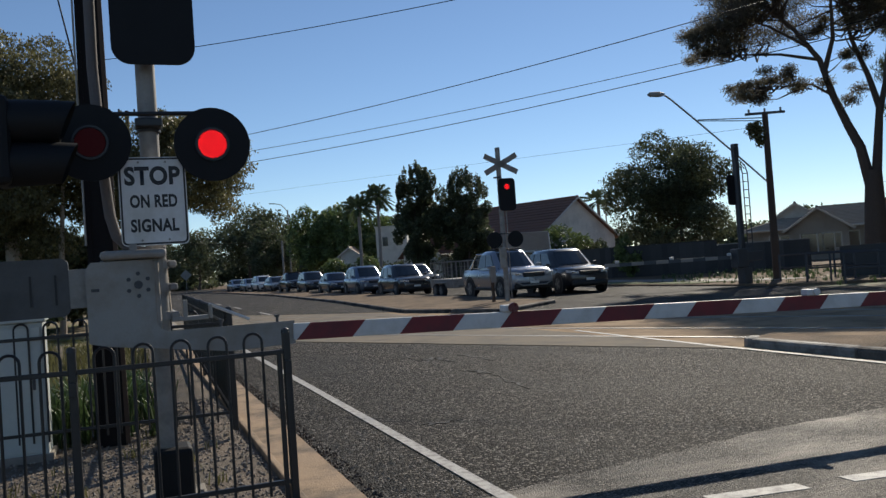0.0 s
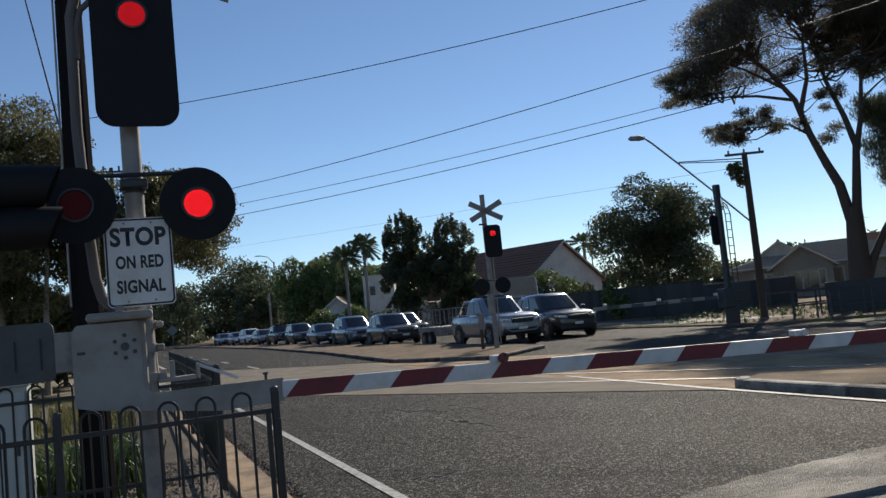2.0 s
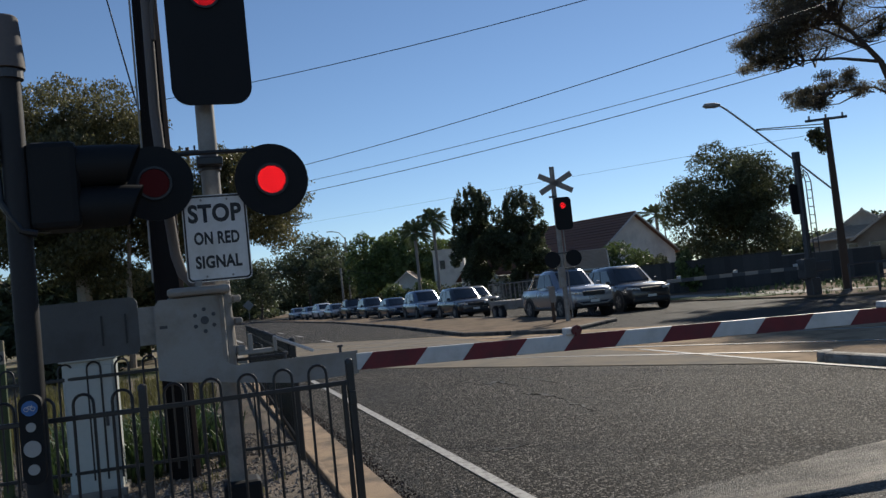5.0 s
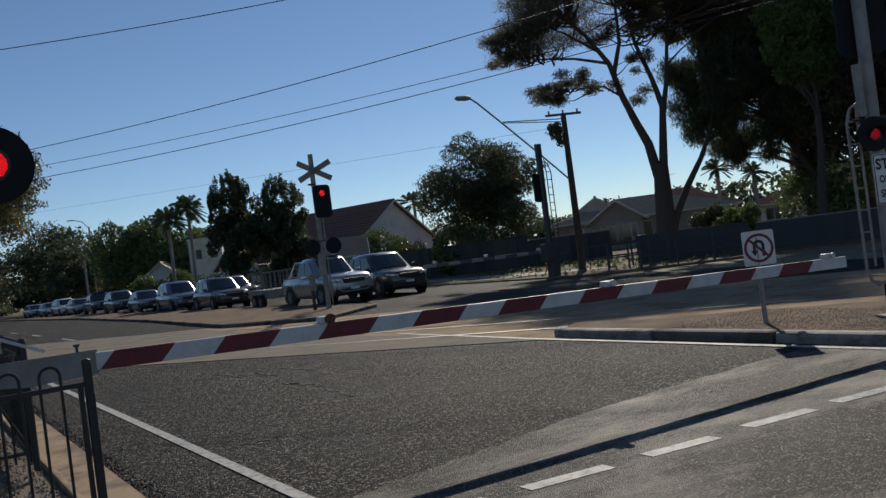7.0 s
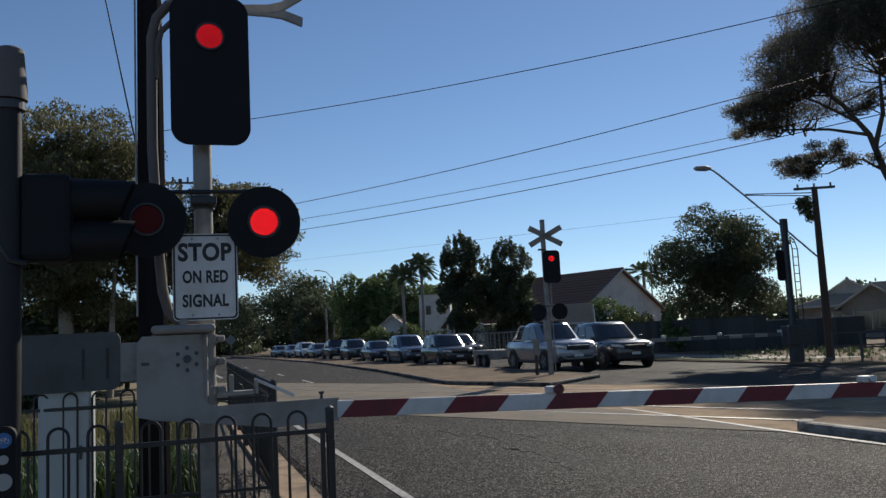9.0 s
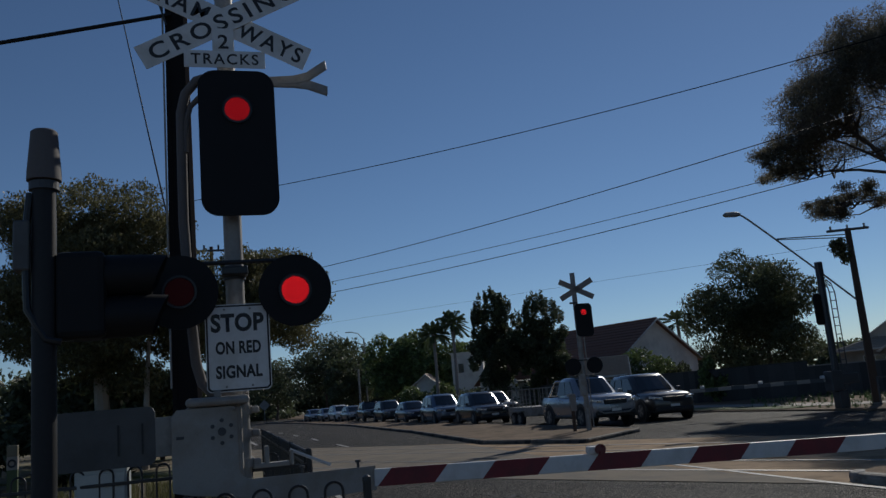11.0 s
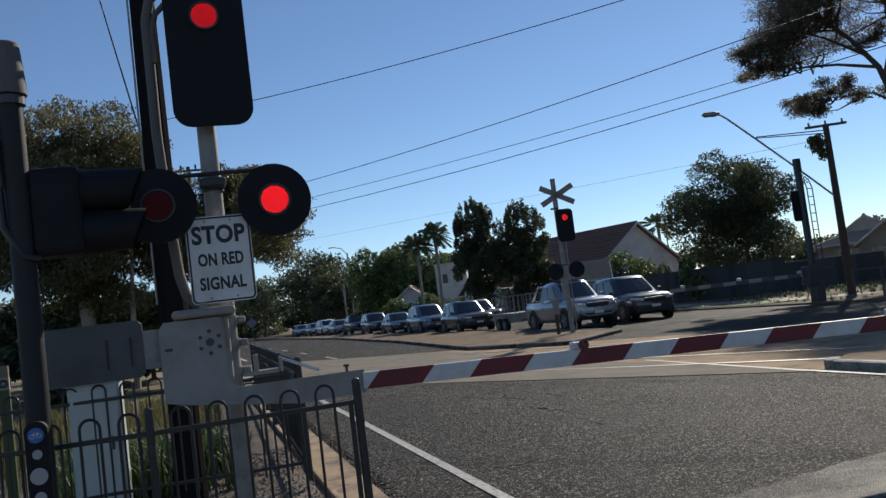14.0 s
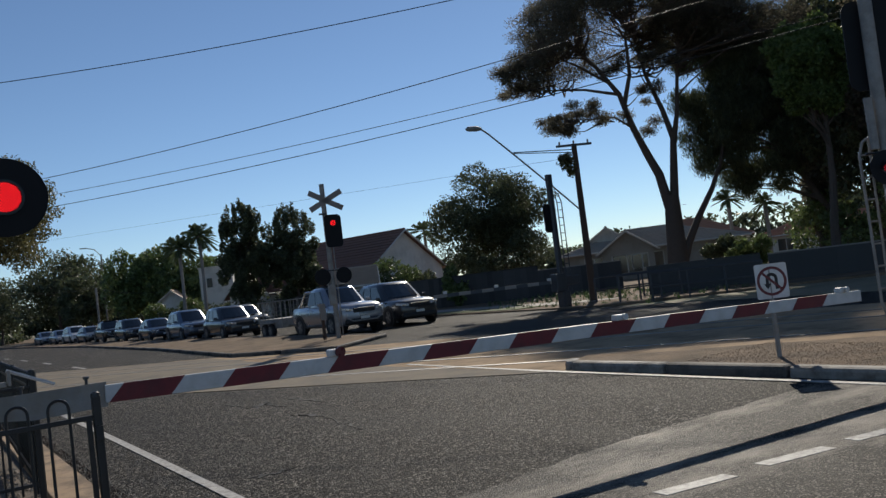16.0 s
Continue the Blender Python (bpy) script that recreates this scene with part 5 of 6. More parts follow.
span((2.85, 28.92, 9.5), (13.66, 18.93, 9.5), 0.13, 0.014)
span((5.48, 41.34, 8.5), (16.81, 20.94, 8.5), 0.16, 0.016)
span((6.34, 42.76, 8.0), (18.69, 23.74, 8.0), 0.13, 0.013)
span((6.36, 43.28, 7.5), (18.52, 22.6, 7.5), 0.16, 0.016)
wire([(-0.27, 8.40, 5.72), (-6.0, 8.5, 4.48)], 0.022, "thick black service cable", sag=0.02)
wire([(-0.36, 8.44, 3.57), (-2.14, 19.4, 13.3)], 0.009, "thin stay wire beside the pole")
wire([(6.0, 82.0, 9.2), (23.2, 25.4, 6.0)], 0.006, "thin cable to the street pole")

fp = stobie("far steel and concrete street pole with a lamp arm", 23.25, 25.4, 6.55, 0.2, -25, "rust_steel")
fp.name = "street_pole"
part("cross_arm", Geo().box((0, 0, 6.5), (1.5, 0.1, 0.09), r=0.01), "dark_steel", fp)
for x in (-0.6, 0.0, 0.6):
    part("insulator", Geo().tube([(x, 0, 6.55), (x, 0, 6.68)], 0.04, 8), "pole_concrete", fp)
leaves("creeper", [(-0.4, 0, 5.8, 0.4, 0.35, 0.38), (-0.25, 0, 5.4, 0.2, 0.2, 0.25), (-0.5, 0, 6.0, 0.3, 0.3, 0.2)], 900, 0.07, "leaf_gum", np.random.default_rng(9), fp, shell=0.1)
arm = part("lamp_arm", Geo().tube([(-0.1, 0, 3.85), (-1.4, 0, 5.2), (-2.59, 0, 6.4), (-3.5, 0, 7.3), (-3.7, 0, 7.47), (-3.85, 0, 7.55)], 0.035, 8), "galvanised", fp, "long slanting street-lamp arm", smooth=True)
part("lamp_head", Geo().tube([(-3.75, 0, 7.54), (-3.95, 0, 7.56), (-4.3, 0, 7.58), (-4.4, 0, 7.57)], [0.06, 0.11, 0.1, 0.03], 12), "galvanised", arm, "grey street-lamp head")
part("stay", Geo().tube([(0, 0, 6.2), (-2.55, 0, 6.4)], 0.018, 6).tube([(0, 0, 6.32), (-2.55, 0, 6.44)], 0.02, 6), "dark_steel", fp)
lp = thing("street_lamp", pose(19.9, 110, 0), "far grey street lamp on a thin pole", "street lamp")
part("pole", Geo().tube([(0, 0, 0), (0, 0, 10.2)], 0.1, 8), "pole_concrete", lp)
part("arm", Geo().tube([(0, 0, 10.0), (-0.7, 0.2, 10.9), (-1.6, 0.5, 11.15)], 0.05, 6), "galvanised", lp)
part("lamp_head", Geo().box((-1.9, 0.6, 11.15), (0.8, 0.25, 0.12), r=0.04), "galvanised", lp)
lone("utility_pole", Geo().tube([(0, 0, -0.1), (0, 0, 5.4)], 0.11, 8), "pole_concrete", "far thin grey utility pole", "utility pole", m=pose(15.9, 92.5, 0), smooth=True)
wire([(15.9, 92.5, 5.3), (27.0, 104, 4.8)], 0.02, "thin far service wire", sag=0.5)
wire([(15.9, 92.5, 5.3), (-2.0, 88, 6.4)], 0.02, "thin far service wire", sag=0.4)
up = thing("utility_pole", pose(0.38, 60.8, 0), "far dark utility pole with a small cross-arm", "utility pole")
part("pole", Geo().tube([(0, 0, 0), (0, 0, 13.6)], 0.13, 8), "rust_steel", up)
part("cross_arm", Geo().box((0, -0.1, 13.3), (2.4, 0.12, 0.14), r=0.01), "dark_steel", up)
for q in (-1.1, -0.5, 0.5, 1.1):
    part("insulator", Geo().tube([(q, -0.1, 13.35), (q, -0.1, 13.7)], 0.07, 6), "dark_steel", up)
dg = thing("warning_sign", pose(7.0, 118, 0), "far grey back of a diamond road sign", "traffic sign")
part("post", Geo().tube([(0, 0, 0), (0, 0, 2.6)], 0.05, 6), "galvanised", dg)
part("plate", Geo().plate([(0, -0.75), (0.75, 0), (0, 0.75), (-0.75, 0)], 0.01), "galvanised", dg, m=pose(0, -0.06, 2.5))


# ---------------------------------------------------------------- houses
def gable_house(label, x, y, rz, w, d, wall_h, roof_h, wall="render_white", roof="tile_brown", chimney=None, over=0.4, hip=False, name="house"):
    """Walls, a pitched roof with its ridge along local x (gables at the ends), windows and eaves."""
    t = thing(name, pose(x, y, 0, 0, 0, rz), label, "house", "houses beyond the road")
    g = Geo()
    if hip:
        g.box((0, 0, wall_h / 2), (w, d, wall_h))
    else:
        q = [(-d / 2, 0), (d / 2, 0), (d / 2, wall_h), (0, wall_h + roof_h * 0.97), (-d / 2, wall_h)]
        g.loft([[(sx * w / 2, yy, zz) for yy, zz in q] for sx in (-1, 1)])
    part("wall", g, wall, t)
    rid = w / 2 - (d / 2 if hip else -over)
    nrow = 14
    for s in (-1, 1):
        rp = part("roof", Geo().add([(-w / 2 - over, s * (d / 2 + over), wall_h - roof_h * over / (d / 2)), (w / 2 + over, s * (d / 2 + over), wall_h - roof_h * over / (d / 2)), (rid, 0, wall_h + roof_h), (-rid, 0, wall_h + roof_h),
                                     (-w / 2 - over, s * (d / 2 + over), wall_h - roof_h * over / (d / 2) - 0.15), (w / 2 + over, s * (d / 2 + over), wall_h - roof_h * over / (d / 2) - 0.15), (rid, 0, wall_h + roof_h - 0.15), (-rid, 0, wall_h + roof_h - 0.15)],
                                    [(0, 1, 2, 3), (7, 6, 5, 4), (0, 4, 5, 1), (1, 5, 6, 2), (2, 6, 7, 3), (3, 7, 4, 0)]), roof, t)
        for k in range(nrow):
            f0 = k / nrow
            yy, zz = s * (d / 2 + over) * (1 - f0), wall_h - roof_h * over / (d / 2) + (roof_h + roof_h * over / (d / 2)) * f0
            hw = (w / 2 + over) + (rid - w / 2 - over) * f0
            part("tile_course", Geo().tube([(-hw, yy, zz + 0.02), (hw, yy, zz + 0.02)], 0.045, 5), roof, rp)
        part("gutter", Geo().tube([(-w / 2 - over, s * (d / 2 + over + 0.06), wall_h - roof_h * over / (d / 2) - 0.04), (w / 2 + over, s * (d / 2 + over + 0.06), wall_h - roof_h * over / (d / 2) - 0.04)], 0.07, 6), "fascia", t)
    if hip:
        for s in (-1, 1):
            part("roof", Geo().add([(s * (w / 2 + over), -d / 2 - over, wall_h - roof_h * over / (d / 2)), (s * (w / 2 + over), d / 2 + over, wall_h - roof_h * over / (d / 2)), (s * rid, 0, wall_h + roof_h)], [(0, 1, 2)]), roof, t)
            for q in (-1, 1):
                part("hip_cap", Geo().tube([(s * (w / 2 + over), q * (d / 2 + over), wall_h - roof_h * over / (d / 2)), (s * rid, 0, wall_h + roof_h)], 0.09, 6), roof, t)
    else:
        for s in (-1, 1):
            for q in (-1, 1):
                part("barge_board", Geo().tube([(s * (w / 2 + over), q * (d / 2 + over), wall_h - roof_h * over / (d / 2) - 0.07), (s * (w / 2 + over), 0, wall_h + roof_h - 0.07)], 0.09, 4), "fascia", t)
    part("ridge", Geo().tube([(-rid, 0, wall_h + roof_h + 0.02), (rid, 0, wall_h + roof_h + 0.02)], 0.1, 6), roof, t)
    for k in range(max(1, int(w // 4))):
        xx = -w / 2 + (k + 0.5) * w / max(1, int(w // 4))
        wd = part("window", Geo().box((xx, -d / 2 - 0.02, wall_h * 0.55), (1.5, 0.08, 1.2), r=0.01), "fascia", t)
        for q in (-0.36, 0.36):
            part("pane", Geo().box((xx + q, -d / 2 - 0.065, wall_h * 0.55), (0.64, 0.02, 1.04)), "window_glass", wd)
    for s in (-1, 1):
        wd = part("window", Geo().box((s * (w / 2 + 0.02), -d * 0.22, wall_h * 0.55), (0.08, 1.3, 1.2), r=0.01), "fascia", t)
        part("pane", Geo().box((s * (w / 2 + 0.065), -d * 0.22, wall_h * 0.55), (0.02, 1.1, 1.0)), "window_glass", wd)
    if chimney:
        cx, cy = chimney
        ch = part("chimney", Geo().box((cx, cy, wall_h + roof_h * 0.75), (0.7, 0.5, roof_h * 0.9), r=0.02), "brick_wall", t)
        part("chimney_cap", Geo().box((cx, cy, wall_h + roof_h * 1.2 + 0.05), (0.85, 0.65, 0.12), r=0.02), "brick_wall", ch)
    return t


gable_house("white rendered house with a brown tiled gable roof", 34.8, 70.4, -70, 13, 10.5, 3.3, 3.4, chimney=(-5.4, -2.0))
gable_house("low annexe with weathered brown tiles", 26.2, 68.2, 20, 6.0, 5.0, 2.7, 1.9, roof="tile_brown")
gable_house("single-storey house with a wide grey-brown hipped roof", 51.2, 48.4, -45, 13.5, 10, 2.5, 1.45, wall="render_tan", roof="tile_grey", hip=True)
front = gable_house("grey-tiled gabled front wing with pale barge boards", 48.3, 48.2, 45, 7, 3.9, 2.45, 1.35, wall="render_tan", roof="tile_grey", over=0.35)
part("porch_window", Geo().box((-3.53, 0.1, 1.25), (0.06, 2.1, 1.3), r=0.01), "window_glass", front, "wide dark front window")
for yy in (-1.0, 0.1, 1.2):
    part("mullion", Geo().box((-3.58, yy, 1.25), (0.06, 0.08, 1.34)), "fascia", front)
gable_house("small raised gable with white barge boards on the main roof", 48.6, 50.6, 45, 4.5, 2.6, 3.5, 0.85, wall="render_white", roof="tile_grey", over=0.25)
far_house = gable_house("house with an orange tiled hipped roof behind the trees", 65.5, 56.5, -45, 10, 8, 2.9, 1.9, wall="render_white", roof="tile_orange", hip=True)
part("aerial", Geo().tube([(-0.6, 0, 4.8), (-0.6, 0, 6.4)], 0.03, 5).tube([(-1.2, 0, 6.35), (0.0, 0, 6.35)], 0.02, 4).tube([(-1.0, -0.3, 6.35), (-1.0, 0.3, 6.35)], 0.015, 4).tube([(-0.3, -0.3, 6.35), (-0.3, 0.3, 6.35)], 0.015, 4), "galvanised", far_house, "thin roof aerial")
gable_house("far orange roof beyond the pine", 72, 44.5, -58, 14, 8, 2.2, 1.3, wall="render_white", roof="tile_orange", hip=True)
gable_house("garden shed with a small pale pitched roof", 24.9, 50.1, -25, 2.6, 2.2, 2.2, 1.0, wall="render_tan", roof="tile_pale", over=0.2, name="shed")
gable_house("cream house with a small pale pitched roof among trees", 24.6, 95.5, 68, 5, 3.6, 2.9, 1.4, roof="tile_pale")
wt = thing("two_storey_house", pose(28.0, 90.0, 0, 0, 0, -20), "plain white two-storey flat-roofed house", "house", "houses beyond the road")
part("wall", Geo().box((0, 0, 3.0), (3.4, 6, 6.1), r=0.03), "render_white", wt)
part("roof", Geo().box((0, 0, 6.12), (3.6, 6.2, 0.14), r=0.02), "fascia", wt)
for x in (-0.7, 0.8):
    wd = part("window", Geo().box((x, -3.02, 4.5), (0.7, 0.08, 1.1), r=0.01), "fascia", wt)
    part("pane", Geo().box((x, -3.07, 4.5), (0.56, 0.02, 0.96)), "window_glass", wd)


# ---------------------------------------------------------------- boundary fences
def board_fence(label, a, b, h, mat, pitch=0.3, z=0.05, cap=None):
    a, b = Vector((*a, z)), Vector((*b, z))
    d = b - a
    n = max(2, round(d.length / pitch))
    t = thing("boundary_fence", Matrix.Translation(a) @ pose(0, 0, 0, 0, 0, math.degrees(math.atan2(d.y, d.x))), label, "fence", "boundary fences")
    w = d.length / n
    base = make_mesh("board", Geo().box((0, 0, h / 2), (w + 0.001, 0.03, h), r=0.004), mat)
    rng = random.Random(n)
    for k in range(n):
        o = new("board", base)
        o.parent = t
        o.matrix_basis = pose((k + 0.5) * w, rng.uniform(-0.006, 0.006), rng.uniform(-0.015, 0.015))
    part("top_rail", Geo().box((d.length / 2, 0, h + 0.02), (d.length, 0.06, 0.05), r=0.006), cap or mat, t)
    return t


board_fence("dark weathered boundary fence behind the verge", (25.0, 44.0), (29.5, 36.5), 1.75, "fence_board", 0.35)
board_fence("dark weathered boundary fence along the verge", (24.5, 75), (25.0, 44.0), 1.75, "fence_board", 0.5)
board_fence("dark weathered fence near the street pole", (29.5, 36.5), (31.0, 31.5), 1.5, "fence_board", 0.35, cap="pole_concrete")
board_fence("blue-grey sheet fence panel beside the tracks", (24.6, 23.6), (27.7, 20.6), 1.1, "fence_blue", 0.4)
board_fence("blue-grey sheet fence along the tracks", (27.9, 20.4), (40.5, 4.0), 1.05, "fence_blue", 0.6, cap="pole_concrete")


def rail_fence(label, a, b, n, z=0.05, h=0.95):
    a, b = Vector((*a, z)), Vector((*b, z))
    d = b - a
    t = thing("pipe_rail", Matrix.Translation(a) @ pose(0, 0, 0, 0, 0, math.degrees(math.atan2(d.y, d.x))), label, "railing", "tube railings")
    for zz in (h, h * 0.5):
        part("rail", Geo().tube([(0, 0, zz), (d.length, 0, zz)], 0.03, 6), "dark_steel", t)
    for k in range(n + 1):
        part("post", Geo().tube([(d.length * k / n, 0, 0), (d.length * k / n, 0, h)], 0.035, 6), "dark_steel", t)


rail_fence("dark tubular pedestrian rail by the far footpath", (21.6, 22.2), (24.0, 21.4), 3)
rail_fence("dark tubular pedestrian rail beside the tracks", (22.4, 24.3), (25.2, 23.2), 3)
rail_fence("dark tubular rail along the track side", (21.0, 20.0), (23.6, 17.5), 3)

# ---------------------------------------------------------------- trees
tree("dense dark green round-crowned tree on the verge", 30.9, 41.8, 9.2, 4.6, 1.6, 11, "leaf_dark", count=60000, size=0.08, clump_n=70, clump_r=0.75, low=0.04, trunk_r=0.2, group="verge trees")
tree("dark bushy street tree with ragged top", 21.7, 62.4, 9.2, 2.3, 1.5, 12, "leaf_dark", count=36000, size=0.1, clump_n=60, clump_r=0.6, spikes=34, low=0.08, trunk_r=0.16, group="verge trees")
tree("dark bushy street tree with ragged crown", 25.2, 61.2, 8.4, 2.8, 1.5, 13, "leaf_dark", count=40000, size=0.1, clump_n=64, clump_r=0.6, spikes=38, low=0.08, trunk_r=0.16, group="verge trees")
for k, (x, y, h, s, mt) in enumerate(((17.2, 130, 14.8, 7.6, "leaf_dark"), (21.0, 128, 13.0, 5.4, "leaf_dark"), (22.8, 106, 11.4, 4.6, "leaf_mid"), (26.0, 104, 10.8, 4.6, "leaf_mid"), (29.5, 101, 9.2, 4.0, "leaf_mid"), (11.5, 156, 12.5, 7.0, "leaf_dark"), (5.5, 170, 11.5, 6.0, "leaf_dark"),
                                  (8.0, 205, 11, 7, "leaf_dark"), (1.0, 230, 11, 8, "leaf_dark"), (-9, 190, 12, 8, "leaf_dark"), (34, 98, 8, 4, "leaf_mid"), (37, 118, 9.5, 5, "leaf_dark"), (19.0, 118, 9, 4.5, "leaf_dark"))):
    tree("far green roadside tree with a full crown", x, y, h, s, 1.6, 30 + k, mt, count=9000, size=0.22, clump_n=44, clump_r=0.8, low=0.05, trunk_r=0.25, group="far trees")
for k, (x, y, h, s) in enumerate(((38.5, 74, 6, 3.0), (33.3, 60.5, 4.5, 2.2), (31.0, 60.5, 2.6, 1.8), (35, 78, 7.0, 3), (59, 56, 5.0, 2.5), (22.5, 80, 3.2, 2.2), (25.5, 79, 2.8, 2.4), (20.5, 84, 3.0, 2.5), (28, 60, 2.2, 1.7), (44.5, 35.5, 2.3, 1.9), (43.5, 33.0, 2.0, 1.8), (27.0, 41.0, 2.6, 1.2), (36.5, 60.5, 3.2, 2.0), (41.0, 25.5, 3.2, 2.4), (38.5, 19.5, 5.2, 2.8), (36.0, 14.5, 5.0, 2.6), (44.0, 28.0, 4.4, 2.4))):
    tree("leafy green garden shrub beyond the fence", x, y, h, s, 0.6, 60 + k, "leaf_mid" if k % 3 else "leaf_dark", count=3500, size=0.12, clump_n=12, low=0.05, trunk_r=0.08, name="shrub", group="shrubs")


def palm(label, x, y, h, seed, frond=1.9, n=70):
    rng = np.random.default_rng(seed)
    t = thing("palm_tree", pose(x, y, 0), label, "palm tree", "palm trees")
    part("trunk", Geo().tube([(0, 0, 0), (0.1, 0, h * 0.5), (0.05, 0, h - frond * 0.5)], [0.2, 0.14, 0.17], 8), "pole_concrete", t, smooth=True)
    g = Geo()
    for k in range(n):
        az = rng.random() * 2 * math.pi
        up = rng.uniform(-0.7, 1.35)
        L = frond * rng.uniform(0.8, 1.15)
        d = Vector((math.cos(az), math.sin(az), 0))
        stem = [Vector((0.05, 0, h - frond * 0.5)) + d * L * f * math.cos(up) + Vector((0, 0, L * (f * math.sin(up) - 0.22 * f * f))) for f in (0, 0.3, 0.6, 0.85, 1.0)]
        s = d.cross(Vector((0, 0, 1)))
        for j in range(9):
            f = 0.35 + 0.65 * j / 8
            q = f * 4
            i = min(3, int(q))
            p = stem[i].lerp(stem[i + 1], q - i)
            for sg in (-1, 1):
                tip = p + s * sg * L * 0.3 * (1.1 - f * 0.6) + d * L * 0.2 * math.cos(up) + Vector((0, 0, -0.12 * L))
                w = Vector((0, 0, 0.09 * L))
                g.add([p - w * 0.4, p + w * 0.4, tip], [(0, 1, 2)])
        g.tube(stem, [0.03, 0.025, 0.02, 0.015, 0.008], 4, caps=False)
    part("crown", g, "leaf_palm", t, "spiky fan of fronds")


palm("tall fan palm beyond the houses", 20.9, 78.0, 8.5, 1, 1.6)
palm("taller fan palm beyond the houses", 22.7, 77.4, 9.4, 2, 1.55)
palm("feathery palm behind the white house", 44.2, 72.3, 7.8, 3, 1.8, 36)
lone("aerial_mast", Geo().tube([(0, 0, -0.1), (0, 0, 6.0), (0, 0, 9.2)], [0.09, 0.06, 0.04], 6), "galvanised", "thin pale aerial mast among the trees", "mast", m=pose(44.9, 72.0, 0))
palm("feathery palm among the far roofs", 54.9, 43.2, 5.9, 4, 1.05, 46)
palm("feathery palm beside dark conifers", 56.6, 41.1, 5.2, 5, 1.05, 46)

# large pine with a forked trunk and a spreading crown
RX = Vector((0.82, -0.57, 0))
RY = Vector((0.57, 0.82, 0))


def rel(a, z, b=0.0):
    return RX * a + RY * b + Vector((0, 0, z))


big = thing("pine_tree", pose(34.53, 30.92, 0), "large spreading pine with a forked trunk and open umbrella crown", "tree", "big trees")
part("trunk", Geo().tube([rel(0.1, -0.7), rel(0.1, 0.5), rel(0.1, 1.5), rel(0.15, 3.2), rel(0.2, 4.7)], [0.8, 0.62, 0.53, 0.46, 0.38], 16), "bark", big, smooth=True)
limbs = [([rel(0.05, 3.9), rel(-0.3, 5.9), rel(-0.8, 7.1), rel(-1.36, 8.6), rel(-1.87, 10.5), rel(-2.9, 12.1), rel(-4.2, 13.6)], 0.4),
         ([rel(0.3, 4.2), rel(0.5, 6.0), rel(0.7, 7.8), rel(0.4, 9.4, 0.3), rel(-0.2, 11.5, 0.6), rel(-0.6, 14.5, 0.8)], 0.36),
         ([rel(0.7, 7.6), rel(1.05, 9.0), rel(1.3, 11.5, -0.4), rel(1.9, 15.5, -0.8)], 0.24),
         ([rel(0.3, 0.8), rel(0.8, 2.1), rel(1.5, 3.4), rel(2.5, 4.85, 0.3), rel(3.3, 6.3, 0.8), rel(4.3, 9.5, 1.4)], 0.36),
         ([rel(-1.7, 9.8), rel(-1.3, 11.4, -0.6), rel(-1.4, 13.2, -1.2), rel(-1.0, 16, -1.6)], 0.2),
         ([rel(-1.36, 8.6), rel(-2.3, 9.3), rel(-3.6, 9.35), rel(-5.2, 9.5)], 0.1),
         ([rel(-1.87, 10.5), rel(-3.6, 11.1, 0.5), rel(-5.6, 11.4, 0.8), rel(-7.4, 12.0, 1.0)], 0.13),
         ([rel(-2.2, 11.1), rel(-4.2, 12.3, -0.7), rel(-6.2, 13.2, -1.0)], 0.13)]
for pts, r in limbs:
    n = len(pts)
    part("limb", Geo().tube(pts, [0.7 * r * (1 - 0.76 * k / (n - 1)) for k in range(n)], 9), "bark", big, smooth=True)
rng = np.random.default_rng(77)
tufted, loose = [], []
for k in range(1250):            # a dome of tufts, open underneath
    d = rng.normal(size=3)
    d[2] = abs(d[2])
    d /= np.linalg.norm(d)
    q = rng.uniform(0.72 if d[0] < 0.05 else 0.3, 1.0)
    a, b, z = 0.3 + 8.1 * d[0] * q, 5.2 * d[1] * q, 11.6 + 7.9 * d[2] * q
    inner = 11.2 + 2.2 * max(0.0, 1 - abs(a + 1.2) / 6.0)
    if z < inner + 0.25 * b * (b < 0) * -1 or (a > 2.0 and z < 12.5):
        continue
    w = rng.uniform(0.5, 0.9)
    p = rel(a, z, b)
    tufted.append((p.x, p.y, p.z, w, w, w * 0.68))
for a, z, ra, rz, n in ((-7.4, 12.2, 0.7, 0.5, 9), (-6.3, 11.4, 0.8, 0.35, 6), (-4.6, 9.8, 0.9, 0.35, 12), (-5.5, 9.1, 0.4, 0.4, 6), (-3.3, 9.5, 0.5, 0.25, 3), (-0.7, 10.4, 0.5, 0.8, 6), (-1.9, 12.6, 1.2, 0.5, 5), (0.4, 12.5, 0.9, 0.8, 7), (-0.3, 9.3, 0.3, 0.4, 3)):
    for k in range(n):
        p = rel(a + rng.normal() * ra, z + rng.normal() * rz, rng.normal() * 1.0)
        w = rng.uniform(0.35, 0.75)
        loose.append((p.x, p.y, p.z, w, w, w * 0.6))
nodes = [a.lerp(b, f / 5) for pts, r in limbs for a, b in zip(pts[1:], pts[2:]) for f in range(5)]
for c in tufted[::2] + loose:
    e = Vector(c[:3])
    best = min((p for p in nodes if rng.random() < 0.5), key=lambda p: (p - e).length + max(0, p.z - e.z) * 2)
    mid = best.lerp(e, 0.55) + Vector((rng.normal() * 0.35, rng.normal() * 0.35, -0.3))
    part("branch", Geo().tube([best, best.lerp(mid, 0.5) + Vector((0, 0, rng.normal() * 0.12 - 0.1)), mid, e], [0.06, 0.045, 0.03, 0.01], 5, caps=False), "bark", big)
